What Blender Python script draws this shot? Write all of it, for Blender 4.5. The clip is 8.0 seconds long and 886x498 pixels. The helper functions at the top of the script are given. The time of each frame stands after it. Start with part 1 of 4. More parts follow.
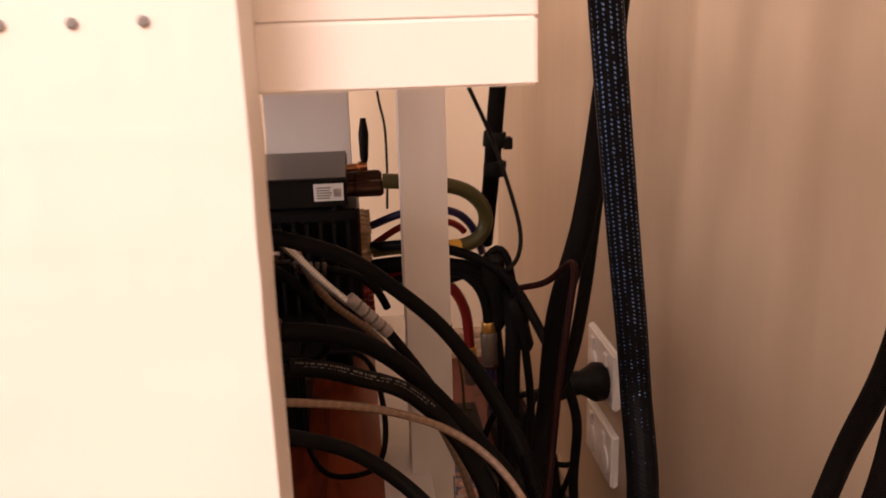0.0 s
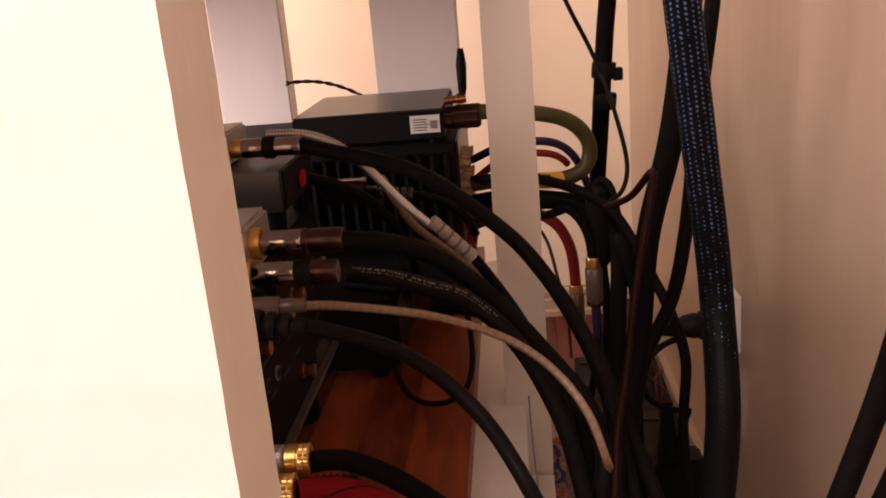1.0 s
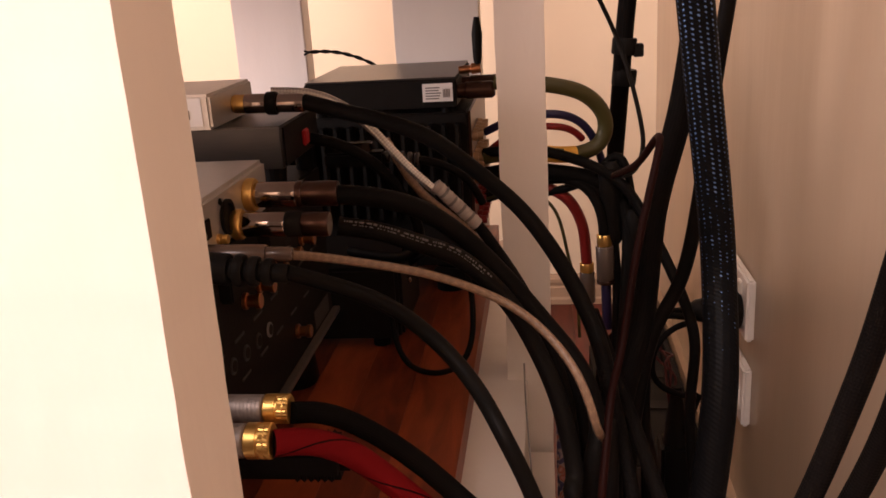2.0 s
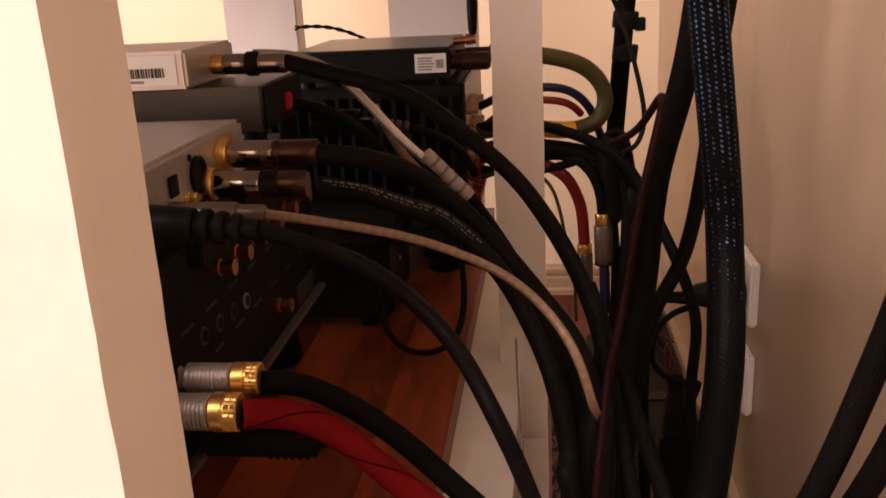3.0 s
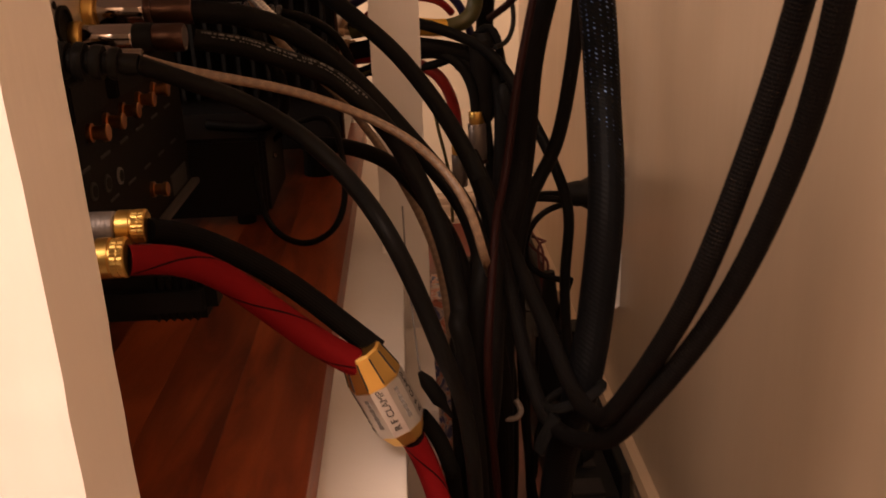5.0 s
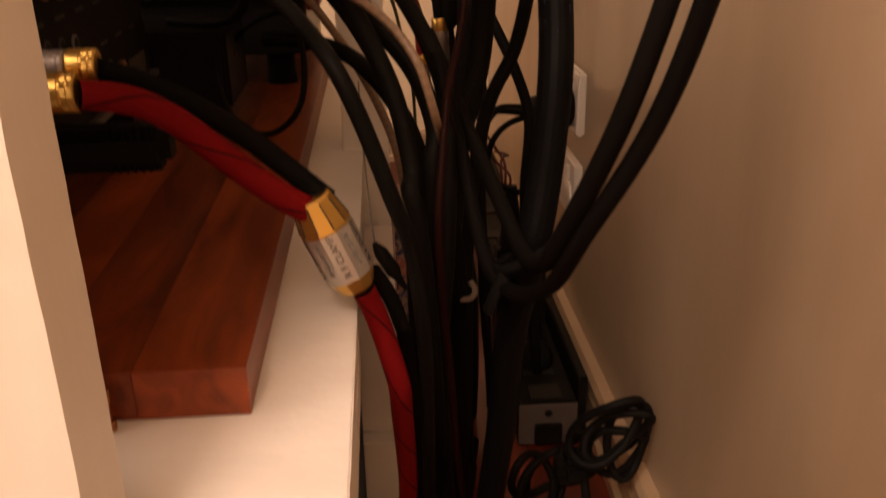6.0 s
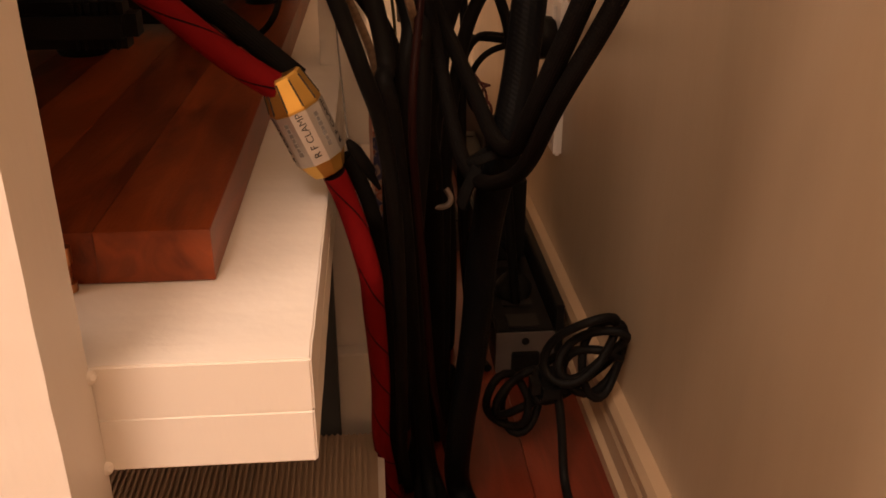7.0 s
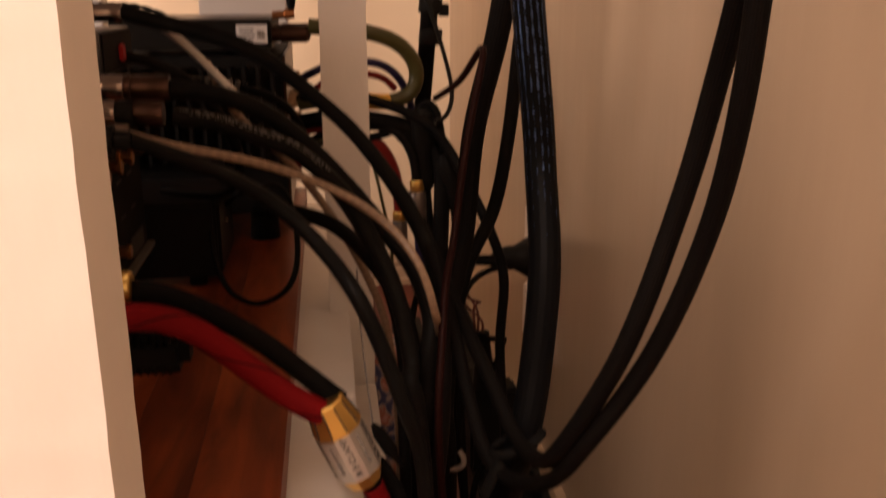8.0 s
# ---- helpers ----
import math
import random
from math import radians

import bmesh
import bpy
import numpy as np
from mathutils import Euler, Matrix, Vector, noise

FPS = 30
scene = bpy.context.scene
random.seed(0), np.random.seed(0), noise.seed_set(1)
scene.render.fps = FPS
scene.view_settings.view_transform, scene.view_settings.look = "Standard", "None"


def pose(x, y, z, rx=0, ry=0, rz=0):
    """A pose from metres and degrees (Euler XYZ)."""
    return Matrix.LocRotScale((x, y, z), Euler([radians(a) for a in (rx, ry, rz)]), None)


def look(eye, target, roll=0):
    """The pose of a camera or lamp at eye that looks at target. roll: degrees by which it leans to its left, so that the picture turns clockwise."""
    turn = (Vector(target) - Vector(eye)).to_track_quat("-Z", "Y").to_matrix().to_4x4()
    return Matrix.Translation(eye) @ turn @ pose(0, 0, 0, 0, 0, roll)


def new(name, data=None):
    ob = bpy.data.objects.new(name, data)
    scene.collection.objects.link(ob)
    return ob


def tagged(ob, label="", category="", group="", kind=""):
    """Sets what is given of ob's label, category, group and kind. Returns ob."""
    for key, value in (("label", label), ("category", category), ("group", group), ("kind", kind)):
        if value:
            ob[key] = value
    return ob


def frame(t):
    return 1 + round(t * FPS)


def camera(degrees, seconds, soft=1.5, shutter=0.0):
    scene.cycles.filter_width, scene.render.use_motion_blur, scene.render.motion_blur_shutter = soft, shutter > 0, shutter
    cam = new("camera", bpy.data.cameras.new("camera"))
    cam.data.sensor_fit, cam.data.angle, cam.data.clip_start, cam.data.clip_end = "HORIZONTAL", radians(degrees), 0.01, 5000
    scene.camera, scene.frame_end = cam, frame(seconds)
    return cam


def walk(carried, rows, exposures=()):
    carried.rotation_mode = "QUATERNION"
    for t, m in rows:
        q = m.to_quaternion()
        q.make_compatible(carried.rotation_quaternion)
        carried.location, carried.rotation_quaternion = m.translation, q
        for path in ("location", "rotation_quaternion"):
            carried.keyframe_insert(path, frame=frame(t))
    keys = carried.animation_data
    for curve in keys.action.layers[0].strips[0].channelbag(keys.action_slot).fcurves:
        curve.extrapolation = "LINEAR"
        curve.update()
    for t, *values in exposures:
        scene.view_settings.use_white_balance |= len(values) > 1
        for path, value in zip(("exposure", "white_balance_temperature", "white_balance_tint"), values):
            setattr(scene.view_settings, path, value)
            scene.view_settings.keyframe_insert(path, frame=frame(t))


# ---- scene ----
cam = camera(53.32, 8.0, soft=1.6, shutter=0.5)
walk(cam, [
    (0.0, pose(0.0101, 0.0474, 0.7491, 74.169, 1.539, -5.928)),
    (0.2, pose(0.0293, 0.0547, 0.7436, 73.530, 2.132, -3.931)),
    (0.5, pose(0.0523, 0.0485, 0.7297, 72.955, 3.940, -0.303)),
    (1.0, pose(0.0667, 0.0515, 0.7002, 73.082, 4.773, 3.766)),
    (1.5, pose(0.0786, 0.0514, 0.6850, 72.879, 3.873, 5.446)),
    (3.0, pose(0.0875, 0.0868, 0.6462, 72.636, 2.807, 6.263)),
    (3.5, pose(0.0837, 0.0900, 0.6250, 71.789, 2.966, 5.309)),
    (4.0, pose(0.0798, 0.0906, 0.6136, 70.501, 2.683, 3.593)),
    (5.3, pose(0.0708, 0.0551, 0.5868, 69.357, 1.467, -3.701)),
    (5.5, pose(0.0789, 0.0473, 0.5814, 69.054, 1.063, -3.582)),
    (6.0, pose(0.0815, 0.0360, 0.5431, 67.276, 0.867, -4.167)),
    (6.5, pose(0.0867, 0.0265, 0.5126, 64.973, 0.286, -4.028)),
    (7.0, pose(0.0877, 0.0225, 0.5000, 65.366, -0.149, -4.712)),
    (7.2, pose(0.0717, 0.0249, 0.5107, 66.315, 0.440, -5.966)),
    (7.5, pose(0.0584, 0.0290, 0.5512, 68.897, 0.505, -6.504)),
    (8.0, pose(0.0510, 0.0234, 0.6086, 73.560, 0.052, -7.407)),
], exposures=((0.0, -0.06, 5400, 19), (1.0, 0.12, 5250, 21), (1.5, 0.15, 5250, 20), (3.0, 0.08, 5450, 19), (4.2, 0.0, 5650, 19), (5.5, -0.15, 6350, 19), (7.0, -0.35, 6750, 19), (8.0, -0.27, 5950, 18)))

# ---- world and lamps ----
world = bpy.data.worlds.new("room_air")
scene.world = world
world.use_nodes = True
world.node_tree.nodes["Background"].inputs[0].default_value = (1.0, 0.60, 0.34, 1)
world.node_tree.nodes["Background"].inputs[1].default_value = 0.05


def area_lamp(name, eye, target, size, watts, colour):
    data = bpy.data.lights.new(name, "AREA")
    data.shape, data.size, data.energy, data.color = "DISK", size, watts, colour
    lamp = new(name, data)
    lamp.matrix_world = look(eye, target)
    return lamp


WARM = (1.0, 0.76, 0.58)
bulb = bpy.data.lights.new("room_lamp", "POINT")
bulb.shadow_soft_size, bulb.energy, bulb.color = 0.36, 148, WARM
new("room_lamp", bulb).location = (-0.54, -0.95, 2.05)
# Unseen low fill lamp, added to brighten the far wall and leg.
area_lamp("far_fill_lamp", (-1.45, 0.30, 0.95), (-0.1, 1.45, 0.65), 1.0, 33, WARM)


# ---- materials ----
def material(name, colour, rough=0.5, metal=0.0, vary=0.12, scale=30.0, bump=0.0, bump_scale=200.0, stretch=(1, 1, 1), coat=0.0):
    m = bpy.data.materials.new(name)
    m.use_nodes = True
    nt = m.node_tree
    b = nt.nodes["Principled BSDF"]
    b.inputs["Roughness"].default_value, b.inputs["Metallic"].default_value = rough, metal
    b.inputs["Coat Weight"].default_value = coat
    b.inputs["Specular IOR Level"].default_value = 0.05 if max(colour) < 0.03 else 0.4
    tc = nt.nodes.new("ShaderNodeTexCoord")
    mp = nt.nodes.new("ShaderNodeMapping")
    mp.inputs["Scale"].default_value = stretch
    nt.links.new(tc.outputs["Object"], mp.inputs[0])
    n1, n2 = nt.nodes.new("ShaderNodeTexNoise"), nt.nodes.new("ShaderNodeTexNoise")
    n1.inputs["Scale"].default_value, n1.inputs["Detail"].default_value = scale, 5
    n2.inputs["Scale"].default_value, n2.inputs["Detail"].default_value = scale * 0.12, 3
    add = nt.nodes.new("ShaderNodeMath")
    add.operation = "ADD"
    ramp = nt.nodes.new("ShaderNodeMapRange")
    ramp.inputs["From Min"].default_value, ramp.inputs["From Max"].default_value = 0.6, 1.4
    ramp.inputs["To Min"].default_value, ramp.inputs["To Max"].default_value = 1 - vary, 1 + vary
    mix = nt.nodes.new("ShaderNodeVectorMath")
    mix.operation = "SCALE"
    mix.inputs[0].default_value = colour
    for n in (n1, n2):
        nt.links.new(mp.outputs[0], n.inputs["Vector"])
    nt.links.new(n1.outputs["Fac"], add.inputs[0])
    nt.links.new(n2.outputs["Fac"], add.inputs[1])
    nt.links.new(add.outputs[0], ramp.inputs["Value"])
    nt.links.new(ramp.outputs[0], mix.inputs["Scale"])
    nt.links.new(mix.outputs[0], b.inputs["Base Color"])
    if bump:
        n3, bp = nt.nodes.new("ShaderNodeTexNoise"), nt.nodes.new("ShaderNodeBump")
        n3.inputs["Scale"].default_value, n3.inputs["Detail"].default_value = bump_scale, 4
        bp.inputs["Strength"].default_value, bp.inputs["Distance"].default_value = bump, 0.002
        nt.links.new(mp.outputs[0], n3.inputs["Vector"])
        nt.links.new(n3.outputs["Fac"], bp.inputs["Height"])
        nt.links.new(bp.outputs[0], b.inputs["Normal"])
    return m


def wood(name, dark, light, rough, scale=9.0, stretch=(6, 1, 6)):
    m = material(name, light, rough, 0, 0.1, 60, 0.12, 120, stretch, 0.0)
    nt = m.node_tree
    b = nt.nodes["Principled BSDF"]
    mp = [n for n in nt.nodes if n.type == "MAPPING"][0]
    w, ramp, info = nt.nodes.new("ShaderNodeTexNoise"), nt.nodes.new("ShaderNodeValToRGB"), nt.nodes.new("ShaderNodeObjectInfo")
    w.inputs["Scale"].default_value, w.inputs["Detail"].default_value, w.inputs["Distortion"].default_value = scale, 8, 1.2
    shift, hue = nt.nodes.new("ShaderNodeVectorMath"), nt.nodes.new("ShaderNodeMath")
    shift.operation, hue.operation = "ADD", "MULTIPLY_ADD"
    hue.inputs[1].default_value, hue.inputs[2].default_value = 0.34, -0.17
    nt.links.new(mp.outputs[0], shift.inputs[0])
    nt.links.new(info.outputs["Random"], shift.inputs[1])
    nt.links.new(info.outputs["Random"], hue.inputs[0])
    tot = nt.nodes.new("ShaderNodeMath")
    tot.operation = "ADD"
    nt.links.new(shift.outputs[0], w.inputs["Vector"])
    nt.links.new(w.outputs["Fac"], tot.inputs[0])
    nt.links.new(hue.outputs[0], tot.inputs[1])
    ramp.color_ramp.elements[0].position, ramp.color_ramp.elements[1].position = 0.25, 0.8
    ramp.color_ramp.elements[0].color, ramp.color_ramp.elements[1].color = (*dark, 1), (*light, 1)
    nt.links.new(tot.outputs[0], ramp.inputs[0])
    nt.links.new(ramp.outputs[0], b.inputs["Base Color"])
    return m


def woven(name, dark, light, pitch, rough=0.55, share=0.5, metal=0.0, relief=0.6, strands=12, slant=0.0, uneven=0.3):
    """A braided sleeve: two crossed sets of threads along the UV of a tube (u in metres, v in turns)."""
    m = material(name, dark, rough, metal)
    nt = m.node_tree
    b = nt.nodes["Principled BSDF"]
    uv, sep = nt.nodes.new("ShaderNodeUVMap"), nt.nodes.new("ShaderNodeSeparateXYZ")
    nt.links.new(uv.outputs[0], sep.inputs[0])

    def op(kind, a, c):
        n = nt.nodes.new("ShaderNodeMath")
        n.operation = kind
        for i, v in enumerate((a, c)):
            if isinstance(v, (int, float)):
                n.inputs[i].default_value = v
            elif v is not None:
                nt.links.new(v, n.inputs[i])
        return n.outputs[0]

    v = op("MULTIPLY", sep.outputs[1], 6.283 * strands)
    u = op("ADD", op("MULTIPLY", sep.outputs[0], 6.283 / pitch), op("MULTIPLY", v, slant))
    high = op("MULTIPLY", op("SINE", op("ADD", u, v), None), op("SINE", op("SUBTRACT", u, v), None))
    ramp, bp = nt.nodes.new("ShaderNodeValToRGB"), nt.nodes.new("ShaderNodeBump")
    ramp.color_ramp.elements[0].position, ramp.color_ramp.elements[1].position = share, min(share + 0.25, 1)
    ramp.color_ramp.elements[0].color, ramp.color_ramp.elements[1].color = (*dark, 1), (*light, 1)
    patch = nt.nodes.new("ShaderNodeTexNoise")
    patch.inputs["Scale"].default_value, patch.inputs["Detail"].default_value = 160, 2
    clump = nt.nodes.new("ShaderNodeVectorMath")
    clump.operation, clump.inputs[1].default_value = "MULTIPLY", (1.0, 0.07, 1.0)
    nt.links.new(uv.outputs[0], clump.inputs[0])
    nt.links.new(clump.outputs[0], patch.inputs["Vector"])
    nt.links.new(op("ADD", high, op("MULTIPLY", op("SUBTRACT", patch.outputs["Fac"], 0.5), uneven)), ramp.inputs[0])
    nt.links.new(ramp.outputs[0], b.inputs["Base Color"])
    bp.inputs["Strength"].default_value, bp.inputs["Distance"].default_value = relief, 0.001
    nt.links.new(high, bp.inputs["Height"])
    nt.links.new(bp.outputs[0], b.inputs["Normal"])
    return m


def spiral(name, ground, thread, pitch, width):
    """Cloth sleeve with one thin thread wound round it."""
    m = woven(name, tuple(c * 0.8 for c in ground), ground, 0.0014, 0.75, -0.4, 0.0, 0.06, 34)
    nt = m.node_tree
    b = nt.nodes["Principled BSDF"]
    sep = [n for n in nt.nodes if n.type == "SEPXYZ"][0]
    base = b.inputs["Base Color"].links[0].from_socket
    n_mul, n_add, n_fr, n_lt = (nt.nodes.new("ShaderNodeMath") for _ in range(4))
    mix = nt.nodes.new("ShaderNodeMix")
    n_mul.operation, n_add.operation, n_fr.operation, n_lt.operation = "MULTIPLY", "ADD", "FRACT", "LESS_THAN"
    n_mul.inputs[1].default_value, n_lt.inputs[1].default_value = 2 / pitch, width
    nt.links.new(sep.outputs[0], n_mul.inputs[0])
    nt.links.new(n_mul.outputs[0], n_add.inputs[0])
    twice = nt.nodes.new("ShaderNodeMath")
    twice.operation, twice.inputs[1].default_value = "MULTIPLY", 2
    nt.links.new(sep.outputs[1], twice.inputs[0])
    nt.links.new(twice.outputs[0], n_add.inputs[1])
    nt.links.new(n_add.outputs[0], n_fr.inputs[0])
    nt.links.new(n_fr.outputs[0], n_lt.inputs[0])
    mix.data_type = "RGBA"
    nt.links.new(n_lt.outputs[0], mix.inputs[0])
    nt.links.new(base, mix.inputs[6])
    mix.inputs[7].default_value = (*thread, 1)
    nt.links.new(mix.outputs[2], b.inputs["Base Color"])
    return m


WHITE = material("white_satin_paint", (0.80, 0.76, 0.705), 0.45, 0, 0.05, 14, 0.42, 48, (1, 1, 0.35))
# Cream darkened to stand for shade; its upright streaks stand for sheen.
DIMWALLPAINT = material("dimmed_cream_wall_paint", (0.390, 0.300, 0.204), 0.30, 0, 0.22, 8, 0.75, 15, (1, 1, 0.2))
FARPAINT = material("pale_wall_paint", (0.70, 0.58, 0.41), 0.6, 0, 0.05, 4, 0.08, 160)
CEILPAINT = material("white_ceiling_paint", (0.8, 0.78, 0.74), 0.8, 0, 0.03, 5, 0.05, 120)
# Cream taken down: shade near the floor is mixed into the trim colour.
TRIM = material("dimmed_cream_gloss_trim", (0.37, 0.262, 0.165), 0.3, 0, 0.05, 20, 0.05, 60)
BOARD = wood("oiled_reddish_hardwood", (0.098, 0.0170, 0.0042), (0.36, 0.074, 0.0142), 0.38, 7.0, (7, 1.2, 7))
# Red varnish darkened: shadow between rack and wall sits in these tones.
FLOORWOOD = wood("shaded_red_varnished_board", (0.05, 0.0070, 0.0035), (0.145, 0.023, 0.0095), 0.3, 6.0, (8, 1, 8))
BLACK = material("black_satin_metal", (0.0125, 0.0115, 0.0105), 0.5, 0.0, 0.2, 60, 0.1, 400)
BLACKPL = material("black_moulded_plastic", (0.0105, 0.0098, 0.0090), 0.42, 0, 0.2, 60, 0.1, 500)
RUBBER = material("black_rubber_jacket", (0.0065, 0.0060, 0.0056), 0.5, 0, 0.25, 80, 0.15, 500)
GREYJACKET = material("dark_grey_cable_jacket", (0.0055, 0.0051, 0.0047), 0.42, 0, 0.2, 80, 0.1, 500)
SILVER = material("bead_blasted_aluminium", (0.62, 0.60, 0.57), 0.42, 0.85, 0.05, 200, 0.06, 900)
GUNMETAL = material("brushed_dark_aluminium", (0.085, 0.080, 0.077), 0.34, 0.9, 0.12, 60, 0.05, 300, (1, 12, 12))
CLEARPLUG = material("smoky_clear_plug_plastic", (0.11, 0.075, 0.053), 0.25, 0, 0.15, 80)
CHROME = material("polished_nickel", (0.30, 0.25, 0.22), 0.10, 1.0, 0.05, 60)
DULLPLUG = material("dull_bronze_grey_plug", (0.17, 0.14, 0.12), 0.38, 0.6, 0.1, 80)
PLUGSILVER = material("grey_anodised_barrel", (0.33, 0.285, 0.25), 0.5, 0.7, 0.08, 120, 0.08, 500)
BROWNMETAL = material("bronze_tinted_shell", (0.07, 0.038, 0.027), 0.32, 0.9, 0.1, 60)
GOLD = material("gold_plating", (0.76, 0.49, 0.13), 0.38, 1.0, 0.08, 80, 0.05, 300)
COPPER = material("copper_gold_socket", (0.52, 0.25, 0.11), 0.3, 1.0, 0.1, 80)
TERMINAL = material("pale_brassy_terminal", (0.42, 0.29, 0.17), 0.4, 0.3, 0.15, 80)
GREYPRINT = material("pale_grey_print", (0.12, 0.115, 0.11), 0.6, 0, 0.1, 60)
LABELPAPER = material("white_label_paper", (0.8, 0.78, 0.75), 0.6, 0, 0.03, 60)
INK = material("black_print", (0.03, 0.03, 0.03), 0.6, 0, 0.1, 60)
DIMINK = material("dim_grey_print", (0.045, 0.042, 0.04), 0.6, 0, 0.2, 60)
GREYINK = material("grey_print", (0.20, 0.19, 0.18), 0.6, 0, 0.1, 60)
REDPL = material("red_rocker_plastic", (0.45, 0.02, 0.02), 0.35, 0, 0.1, 60)
PLATE = material("white_outlet_plastic", (0.70, 0.67, 0.63), 0.3, 0, 0.02, 60)
ENDPLATE = material("dull_zinc_plate", (0.13, 0.112, 0.10), 0.45, 0.3, 0.12, 80, 0.08, 300)
# White plastic set to a dark grey-beige tone.
HOOKPL = material("darkened_white_plastic", (0.17, 0.135, 0.11), 0.4, 0, 0.1, 80)
SOCKETGREY = material("dark_grey_socket_plastic", (0.028, 0.024, 0.021), 0.45, 0, 0.12, 80)
GREYPL = material("grey_sleeve_plastic", (0.42, 0.38, 0.35), 0.45, 0, 0.08, 100, 0.1, 300)
BEIGE = woven("beige_clear_jacket_over_copper", (0.185, 0.122, 0.076), (0.235, 0.158, 0.099), 0.012, 0.35, -0.3, 0.0, 0.15, 2)
CLEAR = woven("clear_jacket_over_silver_strands", (0.44, 0.42, 0.40), (0.64, 0.61, 0.58), 0.005, 0.22, -0.2, 0.6, 0.10, 5)
BRAID = woven("black_braided_sleeve", (0.0030, 0.0026, 0.0024), (0.0068, 0.0052, 0.0043), 0.0032, 0.65, 0.2, 0.0, 0.25)
# Blue specks in the thread colour stand for light glinting off the braid.
GLINTBRAID = woven("black_braid_with_painted_glints", (0.0035, 0.0035, 0.0038), (0.14, 0.23, 0.45), 0.0056, 0.46, 0.63, 0.0, 0.14, 8, 0.7, 1.7)


def fade_glints(m, full, none):
    """Painted glints: full over the first stretch of the cable, fading out further along it."""
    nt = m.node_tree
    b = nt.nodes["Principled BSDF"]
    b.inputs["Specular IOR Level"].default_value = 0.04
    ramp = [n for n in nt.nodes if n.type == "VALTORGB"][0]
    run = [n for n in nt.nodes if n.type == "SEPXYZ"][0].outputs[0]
    fade, sub, shine = nt.nodes.new("ShaderNodeMapRange"), nt.nodes.new("ShaderNodeMath"), nt.nodes.new("ShaderNodeMapRange")
    fade.inputs["From Min"].default_value, fade.inputs["From Max"].default_value = full, none
    fade.inputs["To Max"].default_value = 0.8
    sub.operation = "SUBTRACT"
    nt.links.new(run, fade.inputs["Value"])
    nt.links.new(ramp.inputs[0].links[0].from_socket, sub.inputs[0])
    nt.links.new(fade.outputs[0], sub.inputs[1])
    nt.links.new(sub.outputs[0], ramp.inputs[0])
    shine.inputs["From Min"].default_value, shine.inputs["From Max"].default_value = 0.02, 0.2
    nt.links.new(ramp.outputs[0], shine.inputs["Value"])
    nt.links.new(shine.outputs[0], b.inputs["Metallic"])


fade_glints(GLINTBRAID, 0.29, 0.50)
REDCLOTH = spiral("red_cloth_sleeve", (0.17, 0.0045, 0.0052), (0.008, 0.0015, 0.0015), 0.11, 0.05)
REDCLOTH.node_tree.nodes["Principled BSDF"].inputs["Specular IOR Level"].default_value = 0.08
BLACKCLOTH = woven("black_cloth_sleeve", (0.0040, 0.0037, 0.0034), (0.0075, 0.0069, 0.0064), 0.0022, 0.8, -0.2, 0.0, 0.2)
BROWN = material("dark_red_brown_jacket", (0.013, 0.0036, 0.0028), 0.5, 0, 0.2, 80)
OLIVE = material("olive_green_jacket", (0.055, 0.05, 0.012), 0.45, 0, 0.15, 80)
YELLOW = material("yellow_sleeve", (0.75, 0.42, 0.04), 0.45, 0, 0.1, 80)
REDJ = material("red_jacket", (0.22, 0.012, 0.010), 0.4, 0, 0.1, 80)
DARKRED = material("dark_red_jacket", (0.09, 0.018, 0.015), 0.45, 0, 0.1, 80)
BLUEJ = material("blue_violet_jacket", (0.02, 0.016, 0.07), 0.4, 0, 0.1, 80)
CARD = material("brown_corrugated_board", (0.36, 0.27, 0.19), 0.8, 0, 0.08, 60, 0.1, 200)
CARTON = material("white_carton_board", (0.68, 0.62, 0.56), 0.65, 0, 0.05, 30, 0.05, 100)
MOTTLED = material("mottled_print", (0.22, 0.12, 0.09), 0.5, 0, 0.6, 60)
FOAM = material("dark_blue_grey_panel", (0.03, 0.036, 0.042), 0.6, 0, 0.1, 60)


nt = MOTTLED.node_tree
vor, ramp = nt.nodes.new("ShaderNodeTexNoise"), nt.nodes.new("ShaderNodeValToRGB")
vor.inputs["Scale"].default_value, vor.inputs["Distortion"].default_value = 38, 2.5
for pos, col in ((0.42, (0.05, 0.06, 0.16, 1)), (0.5, (0.4, 0.34, 0.3, 1)), (0.58, (0.36, 0.1, 0.05, 1))):
    ramp.color_ramp.elements.new(pos).color = col
nt.links.new([n for n in nt.nodes if n.type == "MAPPING"][0].outputs[0], vor.inputs["Vector"])
nt.links.new(vor.outputs["Fac"], ramp.inputs[0])
nt.links.new(ramp.outputs[0], nt.nodes["Principled BSDF"].inputs["Base Color"])


# ---- mesh helpers ----
def mesh_of(name, bm, mat, smooth=False):
    me = bpy.data.meshes.new(name)
    bm.to_mesh(me)
    bm.free()
    me.materials.append(mat)
    if smooth:
        me.shade_smooth()
        me.set_sharp_from_angle(angle=radians(38))
    return me


def thing(name, base, label, category, group="", kind=""):
    ob = new(name)
    ob.location = base
    ob.empty_display_size = 0.02
    return tagged(ob, label, category, group, kind)


def part(name, bm, mat, parent, label="", smooth=False):
    """Links a bmesh, in world metres, as one mesh object under a thing or a part."""
    ob = new(name, mesh_of(name, bm, mat, smooth))
    ob.parent = parent
    ob.matrix_parent_inverse = Matrix.Translation(-parent.location)
    return tagged(ob, label)


def solid(name, bm, mat, label, category, group="", kind="", smooth=False):
    return tagged(new(name, mesh_of(name, bm, mat, smooth)), label, category, group, kind)


